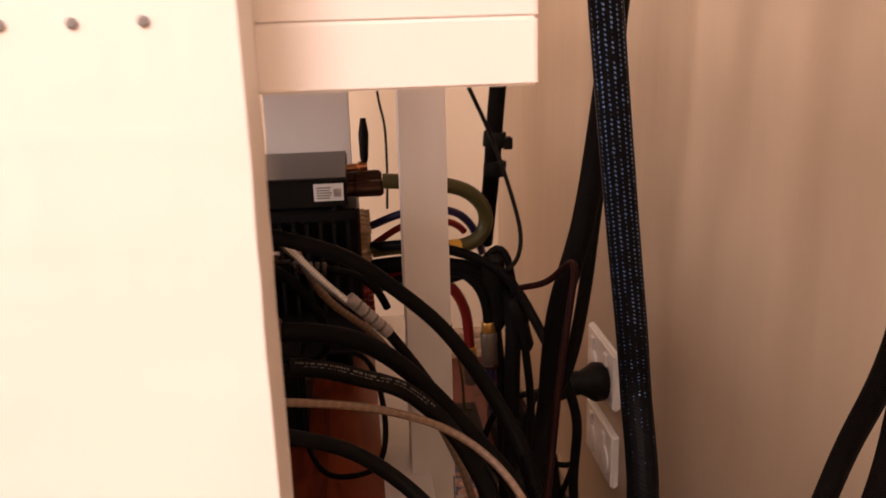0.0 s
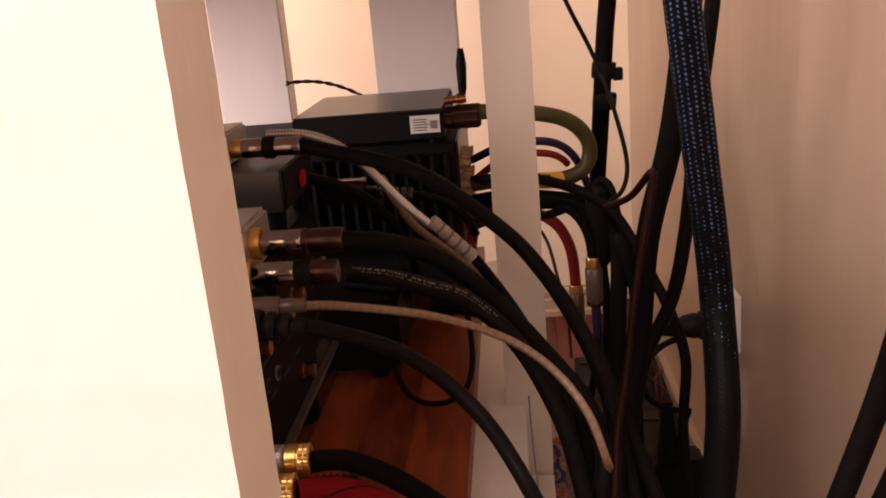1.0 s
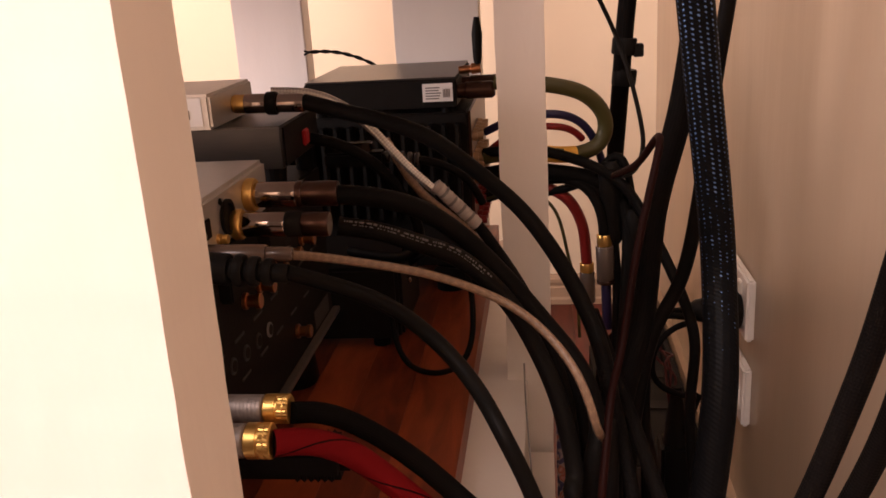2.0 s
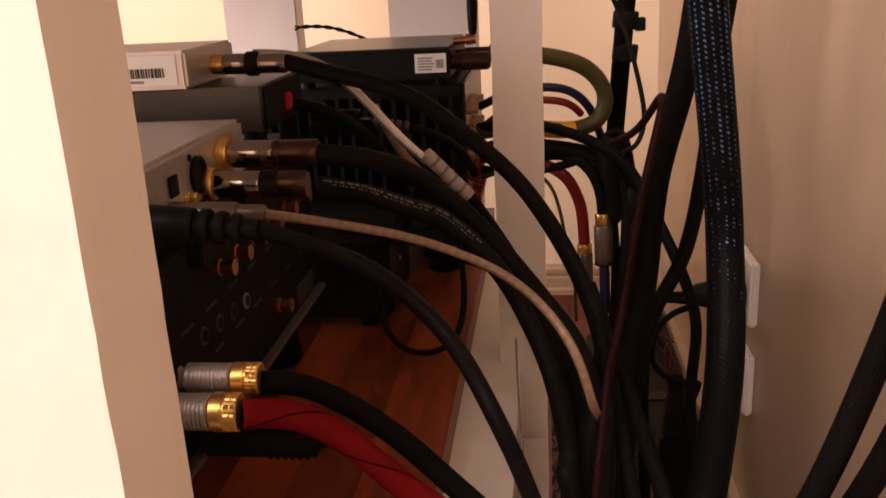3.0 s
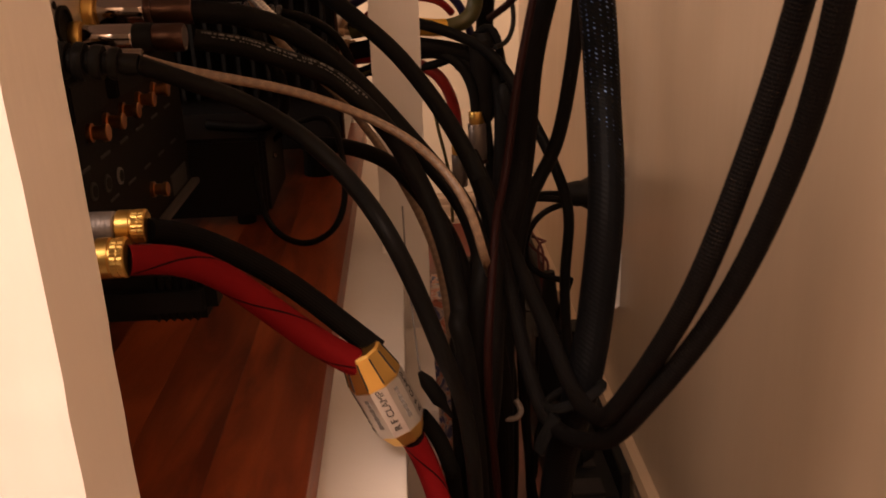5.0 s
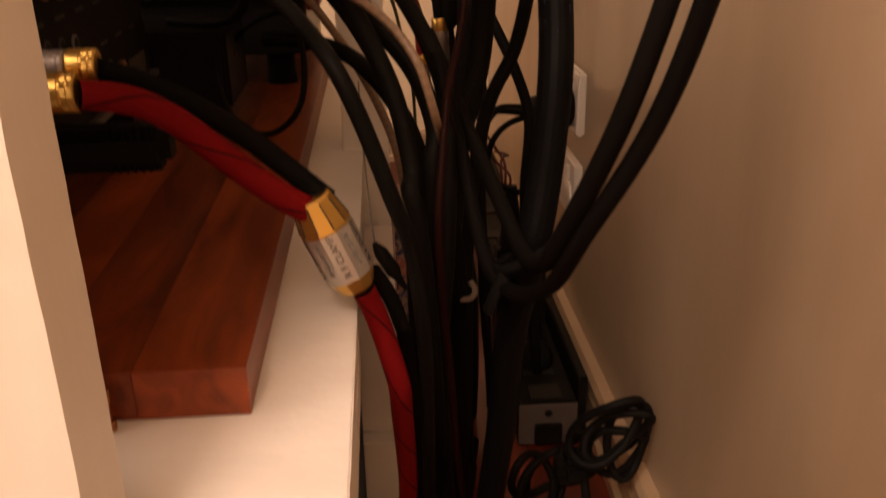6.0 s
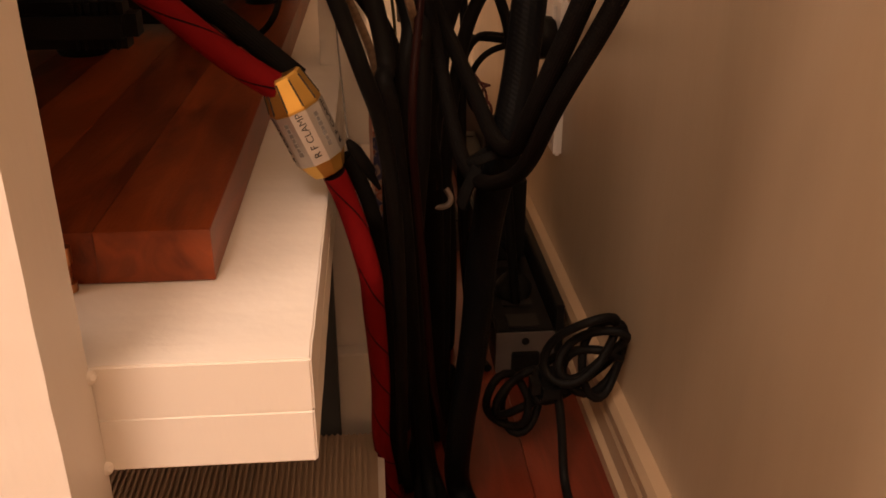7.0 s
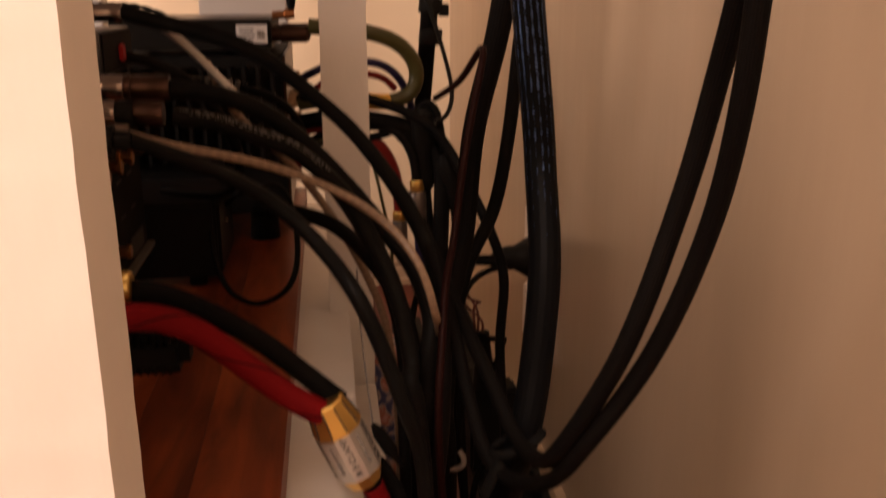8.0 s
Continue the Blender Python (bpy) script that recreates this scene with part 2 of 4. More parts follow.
def box(x0, x1, y0, y1, z0, z1, bevel=0.0, bm=None, rot=None):
    bm = bm or bmesh.new()
    made = bmesh.ops.create_cube(bm, size=1)["verts"]
    m = Matrix.Translation(((x0 + x1) / 2, (y0 + y1) / 2, (z0 + z1) / 2)) @ (rot or Matrix()) @ Matrix.Diagonal((x1 - x0, y1 - y0, z1 - z0, 1))
    bmesh.ops.transform(bm, matrix=m, verts=made)
    if bevel:
        edges = {e for v in made for e in v.link_edges}
        bmesh.ops.bevel(bm, geom=list(edges), offset=bevel, segments=2, affect="EDGES")
    return bm


def lathe(origin, axis, profile, segs=20, bm=None, caps=True):
    """A turned body along an axis: profile rows are (distance along it, radius)."""
    bm = bm or bmesh.new()
    a = Vector(axis).normalized()
    s = a.orthogonal().normalized()
    t = a.cross(s)
    rings = []
    for d, r in profile:
        c = Vector(origin) + a * d
        rings.append([bm.verts.new(c + (s * math.cos(k * math.tau / segs) + t * math.sin(k * math.tau / segs)) * r) for k in range(segs)])
    for p, q in zip(rings, rings[1:]):
        for k in range(segs):
            bm.faces.new((p[k], p[(k + 1) % segs], q[(k + 1) % segs], q[k]))
    if caps:
        bm.faces.new(rings[0][::-1])
        bm.faces.new(rings[-1])
    return bm


def glide(points, step=0.006):
    """Catmull-Rom through the points, with even steps."""
    p = [Vector(v) for v in points]
    p = [2 * p[0] - p[1]] + p + [2 * p[-1] - p[-2]]
    out = []
    for a, b, c, d in zip(p, p[1:], p[2:], p[3:]):
        n = max(2, int((c - b).length / step))
        for i in range(n):
            t = i / n
            out.append(0.5 * (2 * b + (c - a) * t + (2 * a - 5 * b + 4 * c - d) * t * t + (3 * b - a - 3 * c + d) * t ** 3))
    out.append(p[-2])
    for _ in range(3):
        out = [out[0]] + [(x + 2 * y + z) / 4 for x, y, z in zip(out, out[1:], out[2:])] + [out[-1]]
    return out


def tube(points, radius, segs=12, bm=None, flat=1.0, step=0.006):
    """A cable through the points, with UV: u metres along it, v turns round it."""
    bm = bm or bmesh.new()
    uv = bm.loops.layers.uv.verify()
    path = glide(points, step)
    side = None
    rings, run = [], [0.0]
    for i, c in enumerate(path):
        tan = (path[min(i + 1, len(path) - 1)] - path[max(i - 1, 0)]).normalized()
        if side is None:
            side = tan.orthogonal().normalized()
        side = (side - tan * side.dot(tan)).normalized()
        other = tan.cross(side)
        if i:
            run.append(run[-1] + (c - path[i - 1]).length)
        rings.append([bm.verts.new(c + (side * math.cos(k * math.tau / segs) * flat + other * math.sin(k * math.tau / segs)) * radius) for k in range(segs)])
    for i in range(len(rings) - 1):
        for k in range(segs):
            f = bm.faces.new((rings[i][k], rings[i][(k + 1) % segs], rings[i + 1][(k + 1) % segs], rings[i + 1][k]))
            for loop, (u, v) in zip(f.loops, ((run[i], k / segs), (run[i], (k + 1) / segs), (run[i + 1], (k + 1) / segs), (run[i + 1], k / segs))):
                loop[uv].uv = (u, v)
    bm.faces.new(rings[0][::-1])
    bm.faces.new(rings[-1])
    return bm


def cable(name, points, radius, mat, label, category="cable", group="cables behind the rack", flat=1.0, segs=12):
    return solid(name, tube(points, radius, segs, flat=flat), mat, label, category, group, smooth=True)


# ---- room ----
WALL_X, FAR_Y, FLOOR_Z = 0.300, 1.83, 0.0
solid("wall_east", box(WALL_X, WALL_X + 0.1, -1.9, FAR_Y + 0.1, -0.02, 2.5), DIMWALLPAINT, "cream painted plaster wall behind the rack", "wall", kind="structure")
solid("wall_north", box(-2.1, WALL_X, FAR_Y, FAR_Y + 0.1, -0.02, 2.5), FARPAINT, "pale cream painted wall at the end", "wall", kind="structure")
solid("wall_west", box(-2.2, -2.1, -1.9, FAR_Y + 0.1, -0.02, 2.5), FARPAINT, "pale cream painted plain wall", "wall", kind="structure")
solid("wall_south", box(-2.1, WALL_X, -1.9, -1.8, -0.02, 2.5), FARPAINT, "pale cream painted plain wall", "wall", kind="structure")
solid("ceiling", box(-2.2, WALL_X + 0.1, -1.9, FAR_Y + 0.1, 2.5, 2.6), CEILPAINT, "plain white painted ceiling", "ceiling", kind="structure")
floor = solid("floor", box(-2.1, WALL_X, -1.8, FAR_Y, -0.05, -0.012), BLACK, "red varnished timber floor boards", "floor", kind="structure")


def skirting(name, along_y, a, b):
    """Moulded skirting: a tall flat with a stepped rounded top."""
    prof = [(0, 0), (0.0185, 0), (0.0185, 0.011), (0.0135, 0.015), (0.0135, 0.035), (0.0115, 0.0395), (0.0145, 0.0475), (0.0145, 0.0545), (0.0105, 0.0610), (0, 0.0620)]
    bm = bmesh.new()
    ends = []
    for s in (a, b):
        ends.append([bm.verts.new((WALL_X - d, s, z) if along_y else (s, FAR_Y - d, z)) for d, z in prof])
    n = len(prof)
    for k in range(n):
        bm.faces.new((ends[0][k], ends[0][(k + 1) % n], ends[1][(k + 1) % n], ends[1][k]))
    bm.faces.new(ends[0])
    bm.faces.new(ends[1][::-1])
    bmesh.ops.recalc_face_normals(bm, faces=bm.faces)
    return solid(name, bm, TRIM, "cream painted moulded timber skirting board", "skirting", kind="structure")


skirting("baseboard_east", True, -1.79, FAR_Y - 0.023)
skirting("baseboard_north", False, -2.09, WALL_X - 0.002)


def hewn(x0, x1, y0, y1, z0, z1, bevel, cuts, axis, wobble=0.00045):
    """A painted timber whose arrises wander a little along its length."""
    bm = box(x0, x1, y0, y1, z0, z1, bevel)
    lo, hi = ((x0, x1), (y0, y1), (z0, z1))[axis]
    no = [0.0, 0.0, 0.0]
    no[axis] = 1.0
    for i in range(1, cuts):
        co = [0.0, 0.0, 0.0]
        co[axis] = lo + (hi - lo) * i / cuts
        bmesh.ops.bisect_plane(bm, geom=bm.verts[:] + bm.edges[:] + bm.faces[:], plane_co=co, plane_no=no)
    for v in bm.verts:
        a = v.co[axis]
        s = math.copysign(1, v.co[(axis + 1) % 3] - (x0 + x1, y0 + y1, z0 + z1)[(axis + 1) % 3] / 2) * 1.7
        d = wobble * (math.sin(a * 61 + s) + 0.6 * math.sin(a * 173 + 2 * s) + 0.5 * math.sin(a * 397 + s))
        v.co[(axis + 1) % 3] += d * 0.5
        v.co[(axis + 2) % 3] += d * 0.35 * math.cos(a * 90)
    return bm


# ---- rack ----
rack = thing("media_rack", (-0.15, 0.3, 0.0), "white painted timber equipment rack with thick shelves", "rack")
SHELF_X = 0.063
part("back_leg", hewn(-0.125, -0.0157, 0.2635, 0.2995, 0.0, 1.3, 0.0, 130, 2, 0.0003), WHITE, rack, "broad white painted leg at the near end")
part("back_leg", box(-0.105, 0.004, 1.2, 1.235, 0.0, 1.3, 0.0012), WHITE, rack)
part("front_leg", box(-0.315, -0.222, 1.2, 1.235, 0.0, 1.3, 0.0012), WHITE, rack)
part("front_leg", box(-0.56, -0.45, 0.265, 0.2995, 0.0, 1.3, 0.0022), WHITE, rack)
part("post", hewn(0.046, 0.085, 0.772, 0.811, 0.0, 1.3, 0.0003, 90, 2), WHITE, rack, "square white painted middle post")
for z0, z1, n in ((0.285, 0.3077, "shelf"), (0.3078, 0.330, "shelf"), (0.725, 0.7437, "shelf"), (0.744, 0.770, "shelf")):
    part(n, hewn(-0.56, SHELF_X, 0.300 if z1 in (0.330, 0.770) else 0.2996, 1.1995, z0, z1, 0.0008, 70, 1), WHITE, rack)
for x in (-0.037, -0.053, -0.069, -0.09):
    part("screw", lathe((x, 0.2650, 0.746), (0, -1, 0), [(0, 0.0014), (0.002, 0.0014), (0.0022, 0.0009)], 10), GREYINK, rack, "countersunk screw head")
for z in (0.327, 0.287):
    part("filler_dab", lathe((-0.0155, 0.2985, z), (0.3, -0.2, 0.1), [(-0.002, 0.003), (0.001, 0.0026), (0.0022, 0.0012)], 9), WHITE, rack, "lump of white filler", True)

# hardwood platform made of glued staves
platform = thing("hardwood_platform", (-0.2, 0.6, 0.3304), "thick oiled reddish hardwood board on the shelf", "board")
for i, (x0, x1) in enumerate(((-0.029, 0.019), (-0.071, -0.029), (-0.112, -0.071), (-0.150, -0.112), (-0.19, -0.150), (-0.23, -0.19), (-0.5, -0.23))):
    part("stave", box(x0 + 0.00005, x1 - 0.00005, 0.367, 1.19, 0.3304, 0.354, 0.0003), BOARD, platform)

# ---- equipment on the platform ----
BACK = -0.103


def socket(parent, y, z, x=BACK, r=0.0049, depth=0.0112, mat=COPPER):
    part("socket", lathe((x, y, z), (1, 0, 0), [(0, r * 1.1), (0.0022, r * 1.1), (0.0026, r * 0.78), (depth - 0.0034, r * 0.78), (depth - 0.003, r), (depth - 0.0004, r), (depth, r * 0.9), (depth, r * 0.5)], 16), mat, parent, "", True)


receiver = thing("stereo_receiver", (-0.25, 0.55, 0.354), "large black receiver with rows of gilt sockets, on tall feet", "receiver")
part("body", box(-0.46, BACK, 0.335, 0.762, 0.404, 0.532, 0.002), BLACK, receiver)
part("bottom_lip", box(BACK, BACK + 0.006, 0.335, 0.762, 0.402, 0.4065, 0.0005), ENDPLATE, receiver, "bare metal lip along the bottom edge")
part("rating_sticker", box(BACK, BACK + 0.0009, 0.70, 0.745, 0.409, 0.424), DIMINK, receiver, "small grey rating sticker")
for y in (0.37, 0.72):
    for x in (-0.13, -0.42):
        part("foot", lathe((x, y, 0.3543), (0, 0, 1), [(0, 0.018), (0.004, 0.02), (0.045, 0.016), (0.0497, 0.016)], 20), RUBBER, receiver, "", True)
for y in (0.553, 0.582, 0.614, 0.650, 0.687, 0.726):
    socket(receiver, y, 0.490)
for y, z in ((0.652, 0.4285),):
    socket(receiver, y, z)
for i in range(4):
    part("trigger_jack", lathe((BACK, 0.521 + 0.0235 * i, 0.461 - 0.002 * i), (1, 0, 0), [(0, 0.0052), (0.0012, 0.0052), (0.0013, 0.0038), (0.0004, 0.0037)], 16), DIMINK if i != 3 else GREYINK, receiver, "", True)
    part("jack_hole", lathe((BACK, 0.521 + 0.0235 * i, 0.461 - 0.002 * i), (1, 0, 0), [(0, 0.0036), (0.0016, 0.0036)], 14), BLACKPL, receiver)
for i in range(9):
    part("printed_mark", box(BACK, BACK + 0.0007, 0.42 + i * 0.036, 0.437 + i * 0.036, 0.472, 0.4738), DIMINK, receiver, "")
    part("printed_mark", box(BACK, BACK + 0.0007, 0.425 + i * 0.036, 0.44 + i * 0.036, 0.445, 0.4465), DIMINK, receiver, "")
for i in range(3):
    part("terminal_block", box(BACK, BACK + 0.008, 0.44 + i * 0.075, 0.495 + i * 0.075, 0.502, 0.522, 0.001), BLACKPL, receiver)
part("black_plug_body", box(BACK, -0.030, 0.484, 0.509, 0.404, 0.4275, 0.006), BLACKPL, receiver, "ribbed black plug body")
for i in range(6):
    part("plug_rib", box(-0.062 + i * 0.004, -0.0595 + i * 0.004, 0.4868, 0.5062, 0.4037, 0.4278, 0.0009), BLACKPL, receiver)

dac = thing("silver_converter", (-0.2, 0.5, 0.5325), "silver aluminium audio converter box with balanced sockets", "audio device")
part("body", box(-0.29, -0.1, 0.41, 0.615, 0.5335, 0.5665, 0.0025), SILVER, dac)
part("optical_port", box(-0.1, -0.0985, 0.497, 0.507, 0.545, 0.556, 0.0005), BLACKPL, dac)
for y, z, r in ((0.535, 0.549, 0.0105),):
    part("balanced_socket", lathe((-0.1, y, z), (1, 0, 0), [(0, r), (0.002, r), (0.0022, r * 0.8), (0.0005, r * 0.78)], 22), BLACKPL, dac, "black round balanced socket", True)
socket(dac, 0.518, 0.5405, -0.1, 0.0028, 0.006, GOLD)
part("screw", lathe((-0.1, 0.527, 0.560), (1, 0, 0), [(0, 0.002), (0.0008, 0.002), (0.001, 0.001)], 10), BLACK, dac)

psu = thing("power_supply_box", (-0.2, 0.7, 0.5325), "dark brushed aluminium box with a red rocker switch", "audio device")
part("body", box(-0.30, -0.1, 0.657, 0.755, 0.5505, 0.581, 0.001), GUNMETAL, psu)
part("back_plate", box(-0.1, -0.0985, 0.66, 0.752, 0.552, 0.5795, 0.0004), BLACK, psu)
part("rocker_switch", box(-0.0985, -0.0955, 0.704, 0.716, 0.558, 0.570, 0.001), REDPL, psu, "red rocker switch")
for x in (-0.11, -0.28):
    for y in (0.668, 0.745):
        part("foot", lathe((x, y, 0.5323), (0, 0, 1), [(0, 0.007), (0.0183, 0.008)], 14), RUBBER, psu)

small = thing("compact_silver_converter", (-0.2, 0.68, 0.5812), "compact silver box with a barcode sticker on its side", "audio device")
part("body", box(-0.25, -0.143, 0.642, 0.735, 0.5825, 0.607, 0.002), SILVER, small)
for x in (-0.155, -0.235):
    for y in (0.652, 0.725):
        part("foot", lathe((x, y, 0.5812), (0, 0, 1), [(0, 0.004), (0.0015, 0.004)], 12), RUBBER, small)
sticker = part("sticker", box(-0.2, -0.149, 0.6413, 0.6419, 0.5855, 0.6045), LABELPAPER, small, "white barcode sticker")
random.seed(4)
x = -0.194
while x < -0.158:
    w = random.choice((0.0006, 0.0009, 0.0014))
    part("barcode_bar", box(x, x + w, 0.6409, 0.6413, 0.5905, 0.5965), INK, sticker)
    x += w + random.choice((0.0006, 0.0011))
part("text_bar", box(-0.194, -0.1845, 0.6409, 0.6413, 0.5985, 0.6012), INK, sticker)
curve = bpy.data.curves.new("print", "FONT")
curve.body, curve.size, curve.extrude = "Silver", 0.0042, 0.0001
holder = bpy.data.objects.new("print", curve)
me = bpy.data.meshes.new_from_object(holder)
bpy.data.objects.remove(holder)
me.transform(Matrix.Translation((-0.183, 0.6411, 0.5985)) @ Matrix.Rotation(radians(90), 4, "X"))
me.materials.clear()
me.materials.append(INK)
words = new("printed_word", me)
words.parent = sticker
words.matrix_parent_inverse = Matrix.Translation(-small.location)
part("text_bar", box(-0.193, -0.172, 0.6409, 0.6413, 0.5872, 0.5888), GREYINK, sticker)

# far stack of equipment
amp = thing("black_amplifier", (-0.1, 1.0, 0.354), "black amplifier with deep cooling fins along its side", "amplifier")
part("body", box(-0.30, 0.008, 0.93, 1.15, 0.385, 0.5455, 0.002), BLACK, amp)
for i in range(22):
    xx = -0.29 + i * 0.0136
    part("cooling_fin", box(xx, xx + 0.004, 0.916, 0.93, 0.44, 0.535, 0.0005), BLACK, amp)
part("back_plate", box(0.008, 0.0105, 0.932, 1.148, 0.388, 0.5455, 0.0004), BROWNMETAL, amp, "bronze-tinted connection panel")
for j in range(5):
    for i in range(5):
        part("terminal", lathe((0.0105, 0.945 + i * 0.02, 0.43 + j * 0.022), (1, 0, 0), [(0, 0.005), (0.005, 0.005), (0.0052, 0.0038), (0.011, 0.0042)], 12), TERMINAL if j > 1 else REDJ, amp, "", True)
for x in (-0.02, -0.28):
    for y in (0.95, 1.13):
        part("foot", lathe((x, y, 0.3543), (0, 0, 1), [(0, 0.016), (0.0307, 0.014)], 16), RUBBER, amp)

streamer = thing("black_streamer_box", (-0.08, 1.0, 0.5455), "slim black metal box with a white sticker and antenna", "audio device")
part("body", box(-0.152, -0.001, 0.9165, 1.08, 0.552, 0.5795, 0.0012), BLACK, streamer)
part("top_plate", box(-0.151, -0.002, 0.918, 1.079, 0.5797, 0.5812, 0.0004), GUNMETAL, streamer)
for x in (-0.14, -0.012):
    for y in (0.93, 1.07):
        part("foot", lathe((x, y, 0.5457), (0, 0, 1), [(0, 0.006), (0.0063, 0.006)], 12), RUBBER, streamer)
tag = part("sticker", box(-0.034, -0.0045, 0.9158, 0.9165, 0.558, 0.5755), LABELPAPER, streamer, "white printed sticker")
for i in range(5):
    part("text_bar", box(-0.031, -0.018 + 0.001 * (i % 3), 0.9154, 0.9158, 0.5605 + i * 0.0026, 0.5617 + i * 0.0026), GREYINK, tag)
for i in range(5):
    part("barcode_bar", box(-0.014 + i * 0.0015, -0.0133 + i * 0.0015, 0.9154, 0.9158, 0.562, 0.570), GREYINK, tag)
part("antenna", lathe((0.018, 0.955, 0.588), (0.02, 0, 1), [(0, 0.003), (0.006, 0.0045), (0.03, 0.0055), (0.046, 0.003)], 12), BLACKPL, streamer, "short black rubber antenna", True)
part("antenna_joint", lathe((-0.001, 0.955, 0.583), (1, 0, 0.08), [(0, 0.004), (0.012, 0.004), (0.013, 0.0055), (0.022, 0.005)], 12), COPPER, streamer, "gilt antenna joint", True)
for y in (0.93, 0.985):
    part("coaxial_plug", lathe((-0.001, y, 0.566), (1, 0, 0), [(0, 0.0075), (0.008, 0.0075), (0.009, 0.0085), (0.034, 0.0085), (0.037, 0.006)], 16), BROWNMETAL, streamer, "", True)

unit = thing("black_media_box", (-0.2, 0.82, 0.354), "low black box with connectors behind the receiver", "audio device")
part("body", box(-0.30, -0.05, 0.79, 0.9, 0.362, 0.43, 0.003), BLACK, unit)
part("rear_panel", box(-0.05, -0.047, 0.795, 0.895, 0.366, 0.426, 0.0005), BLACKPL, unit)
part("indicator", lathe((-0.047, 0.83, 0.405), (1, 0, 0), [(0, 0.0028), (0.002, 0.0028), (0.003, 0.001)], 10), CHROME, unit)
for x in (-0.07, -0.28):
    for y in (0.80, 0.89):
        part("foot", lathe((x, y, 0.3543), (0, 0, 1), [(0, 0.008), (0.0077, 0.008)], 12), RUBBER, unit)

# ---- cables with plugs ----
G = "cables behind the rack"


def plug_chain(parent, start, axis, pieces):
    """Turned pieces end to end along an axis: name, length, radius, material."""
    d = 0.0
    a = Vector(axis).normalized()
    for name, length, r, mat in pieces:
        part(name, lathe(Vector(start) + a * d, a, [(0, r * 0.93), (0.001, r), (length - 0.001, r), (length, r * 0.93)], 22), mat, parent, "", True)
        d += length


def plugged(name, base, label, points, radius, mat, start, axis, pieces, segs=14):
    t = thing(name, base, label, "cable", G)
    part("jacket", tube(points, radius, segs), mat, t, "", True)
    plug_chain(t, start, axis, pieces)
    return t


plugged("signal_cable", (-0.143, 0.69, 0.592), "thick black signal cable with a nickel coaxial plug", [(-0.090, 0.690, 0.593), (-0.059, 0.685, 0.585), (-0.028, 0.682, 0.577), (0.002, 0.680, 0.565), (0.023, 0.680, 0.549), (0.045, 0.680, 0.530), (0.066, 0.675, 0.511), (0.086, 0.660, 0.487), (0.103, 0.635, 0.463), (0.116, 0.610, 0.437), (0.122, 0.580, 0.412), (0.120, 0.555, 0.390), (0.118, 0.550, 0.327), (0.114, 0.570, 0.233), (0.119, 0.600, 0.093), (0.124, 0.610, 0.030), (0.128, 0.580, 0.006), (0.132, 0.450, 0.006), (0.130, 0.250, 0.006)], 0.0058, RUBBER,
        (-0.143, 0.690, 0.5935), (1, 0, -0.02), (("gold_collar", 0.009, 0.0068, GOLD), ("barrel", 0.016, 0.0072, CHROME), ("rubber_ring", 0.008, 0.0085, BLACKPL), ("sleeve", 0.020, 0.0068, CHROME)))
xl = plugged("balanced_cable", (-0.1, 0.573, 0.552), "thick black balanced cable with a bronze-tinted plug", [(-0.046, 0.573, 0.551), (-0.024, 0.575, 0.549), (0.004, 0.580, 0.540), (0.028, 0.585, 0.522), (0.053, 0.585, 0.496), (0.081, 0.580, 0.462), (0.103, 0.570, 0.434), (0.114, 0.560, 0.399), (0.109, 0.550, 0.382), (0.108, 0.560, 0.306), (0.116, 0.600, 0.199), (0.120, 0.610, 0.100), (0.128, 0.620, 0.020), (0.135, 0.600, 0.007), (0.143, 0.450, 0.006), (0.142, 0.250, 0.006)], 0.0062, RUBBER,
        (-0.1, 0.573, 0.5525), (1, 0, -0.01), (("gold_collar", 0.006, 0.0105, GOLD), ("barrel", 0.026, 0.0079, CHROME), ("ring", 0.004, 0.0083, BROWNMETAL), ("sleeve", 0.022, 0.0078, BROWNMETAL)))
xl2 = plugged("balanced_cable", (-0.1, 0.545, 0.540), "black balanced cable with white printed marks", [(-0.037, 0.545, 0.539), (-0.013, 0.548, 0.534), (0.010, 0.550, 0.525), (0.033, 0.555, 0.514), (0.060, 0.555, 0.486), (0.078, 0.550, 0.453), (0.090, 0.540, 0.423), (0.098, 0.530, 0.379), (0.093, 0.520, 0.380), (0.098, 0.520, 0.369), (0.107, 0.540, 0.269), (0.115, 0.600, 0.110), (0.118, 0.620, 0.030), (0.118, 0.600, 0.006), (0.118, 0.450, 0.006), (0.115, 0.250, 0.006)], 0.0056, RUBBER,
        (-0.1, 0.545, 0.5415), (1, 0, -0.02), (("gold_collar", 0.006, 0.0092, GOLD), ("barrel", 0.026, 0.0074, CHROME), ("rubber_ring", 0.010, 0.0078, BLACKPL), ("sleeve", 0.016, 0.0073, BROWNMETAL)))
plugged("beige_interconnect", (-0.1, 0.5, 0.537), "thin beige clear-jacketed cable with a moulded plug", [(-0.054, 0.500, 0.536), (-0.039, 0.524, 0.526), (0.014, 0.540, 0.510), (0.058, 0.545, 0.490), (0.085, 0.530, 0.473), (0.102, 0.515, 0.451), (0.1095, 0.514, 0.424), (0.1155, 0.542, 0.401), (0.122, 0.600, 0.366), (0.128, 0.640, 0.290), (0.132, 0.660, 0.150), (0.133, 0.680, 0.010), (0.140, 0.720, 0.003)], 0.0026, BEIGE,
        (-0.1, 0.496, 0.5385), (1, 0.05, -0.03), (("plug_body", 0.034, 0.0055, CLEARPLUG), ("strain_relief", 0.014, 0.0040, CLEARPLUG)))
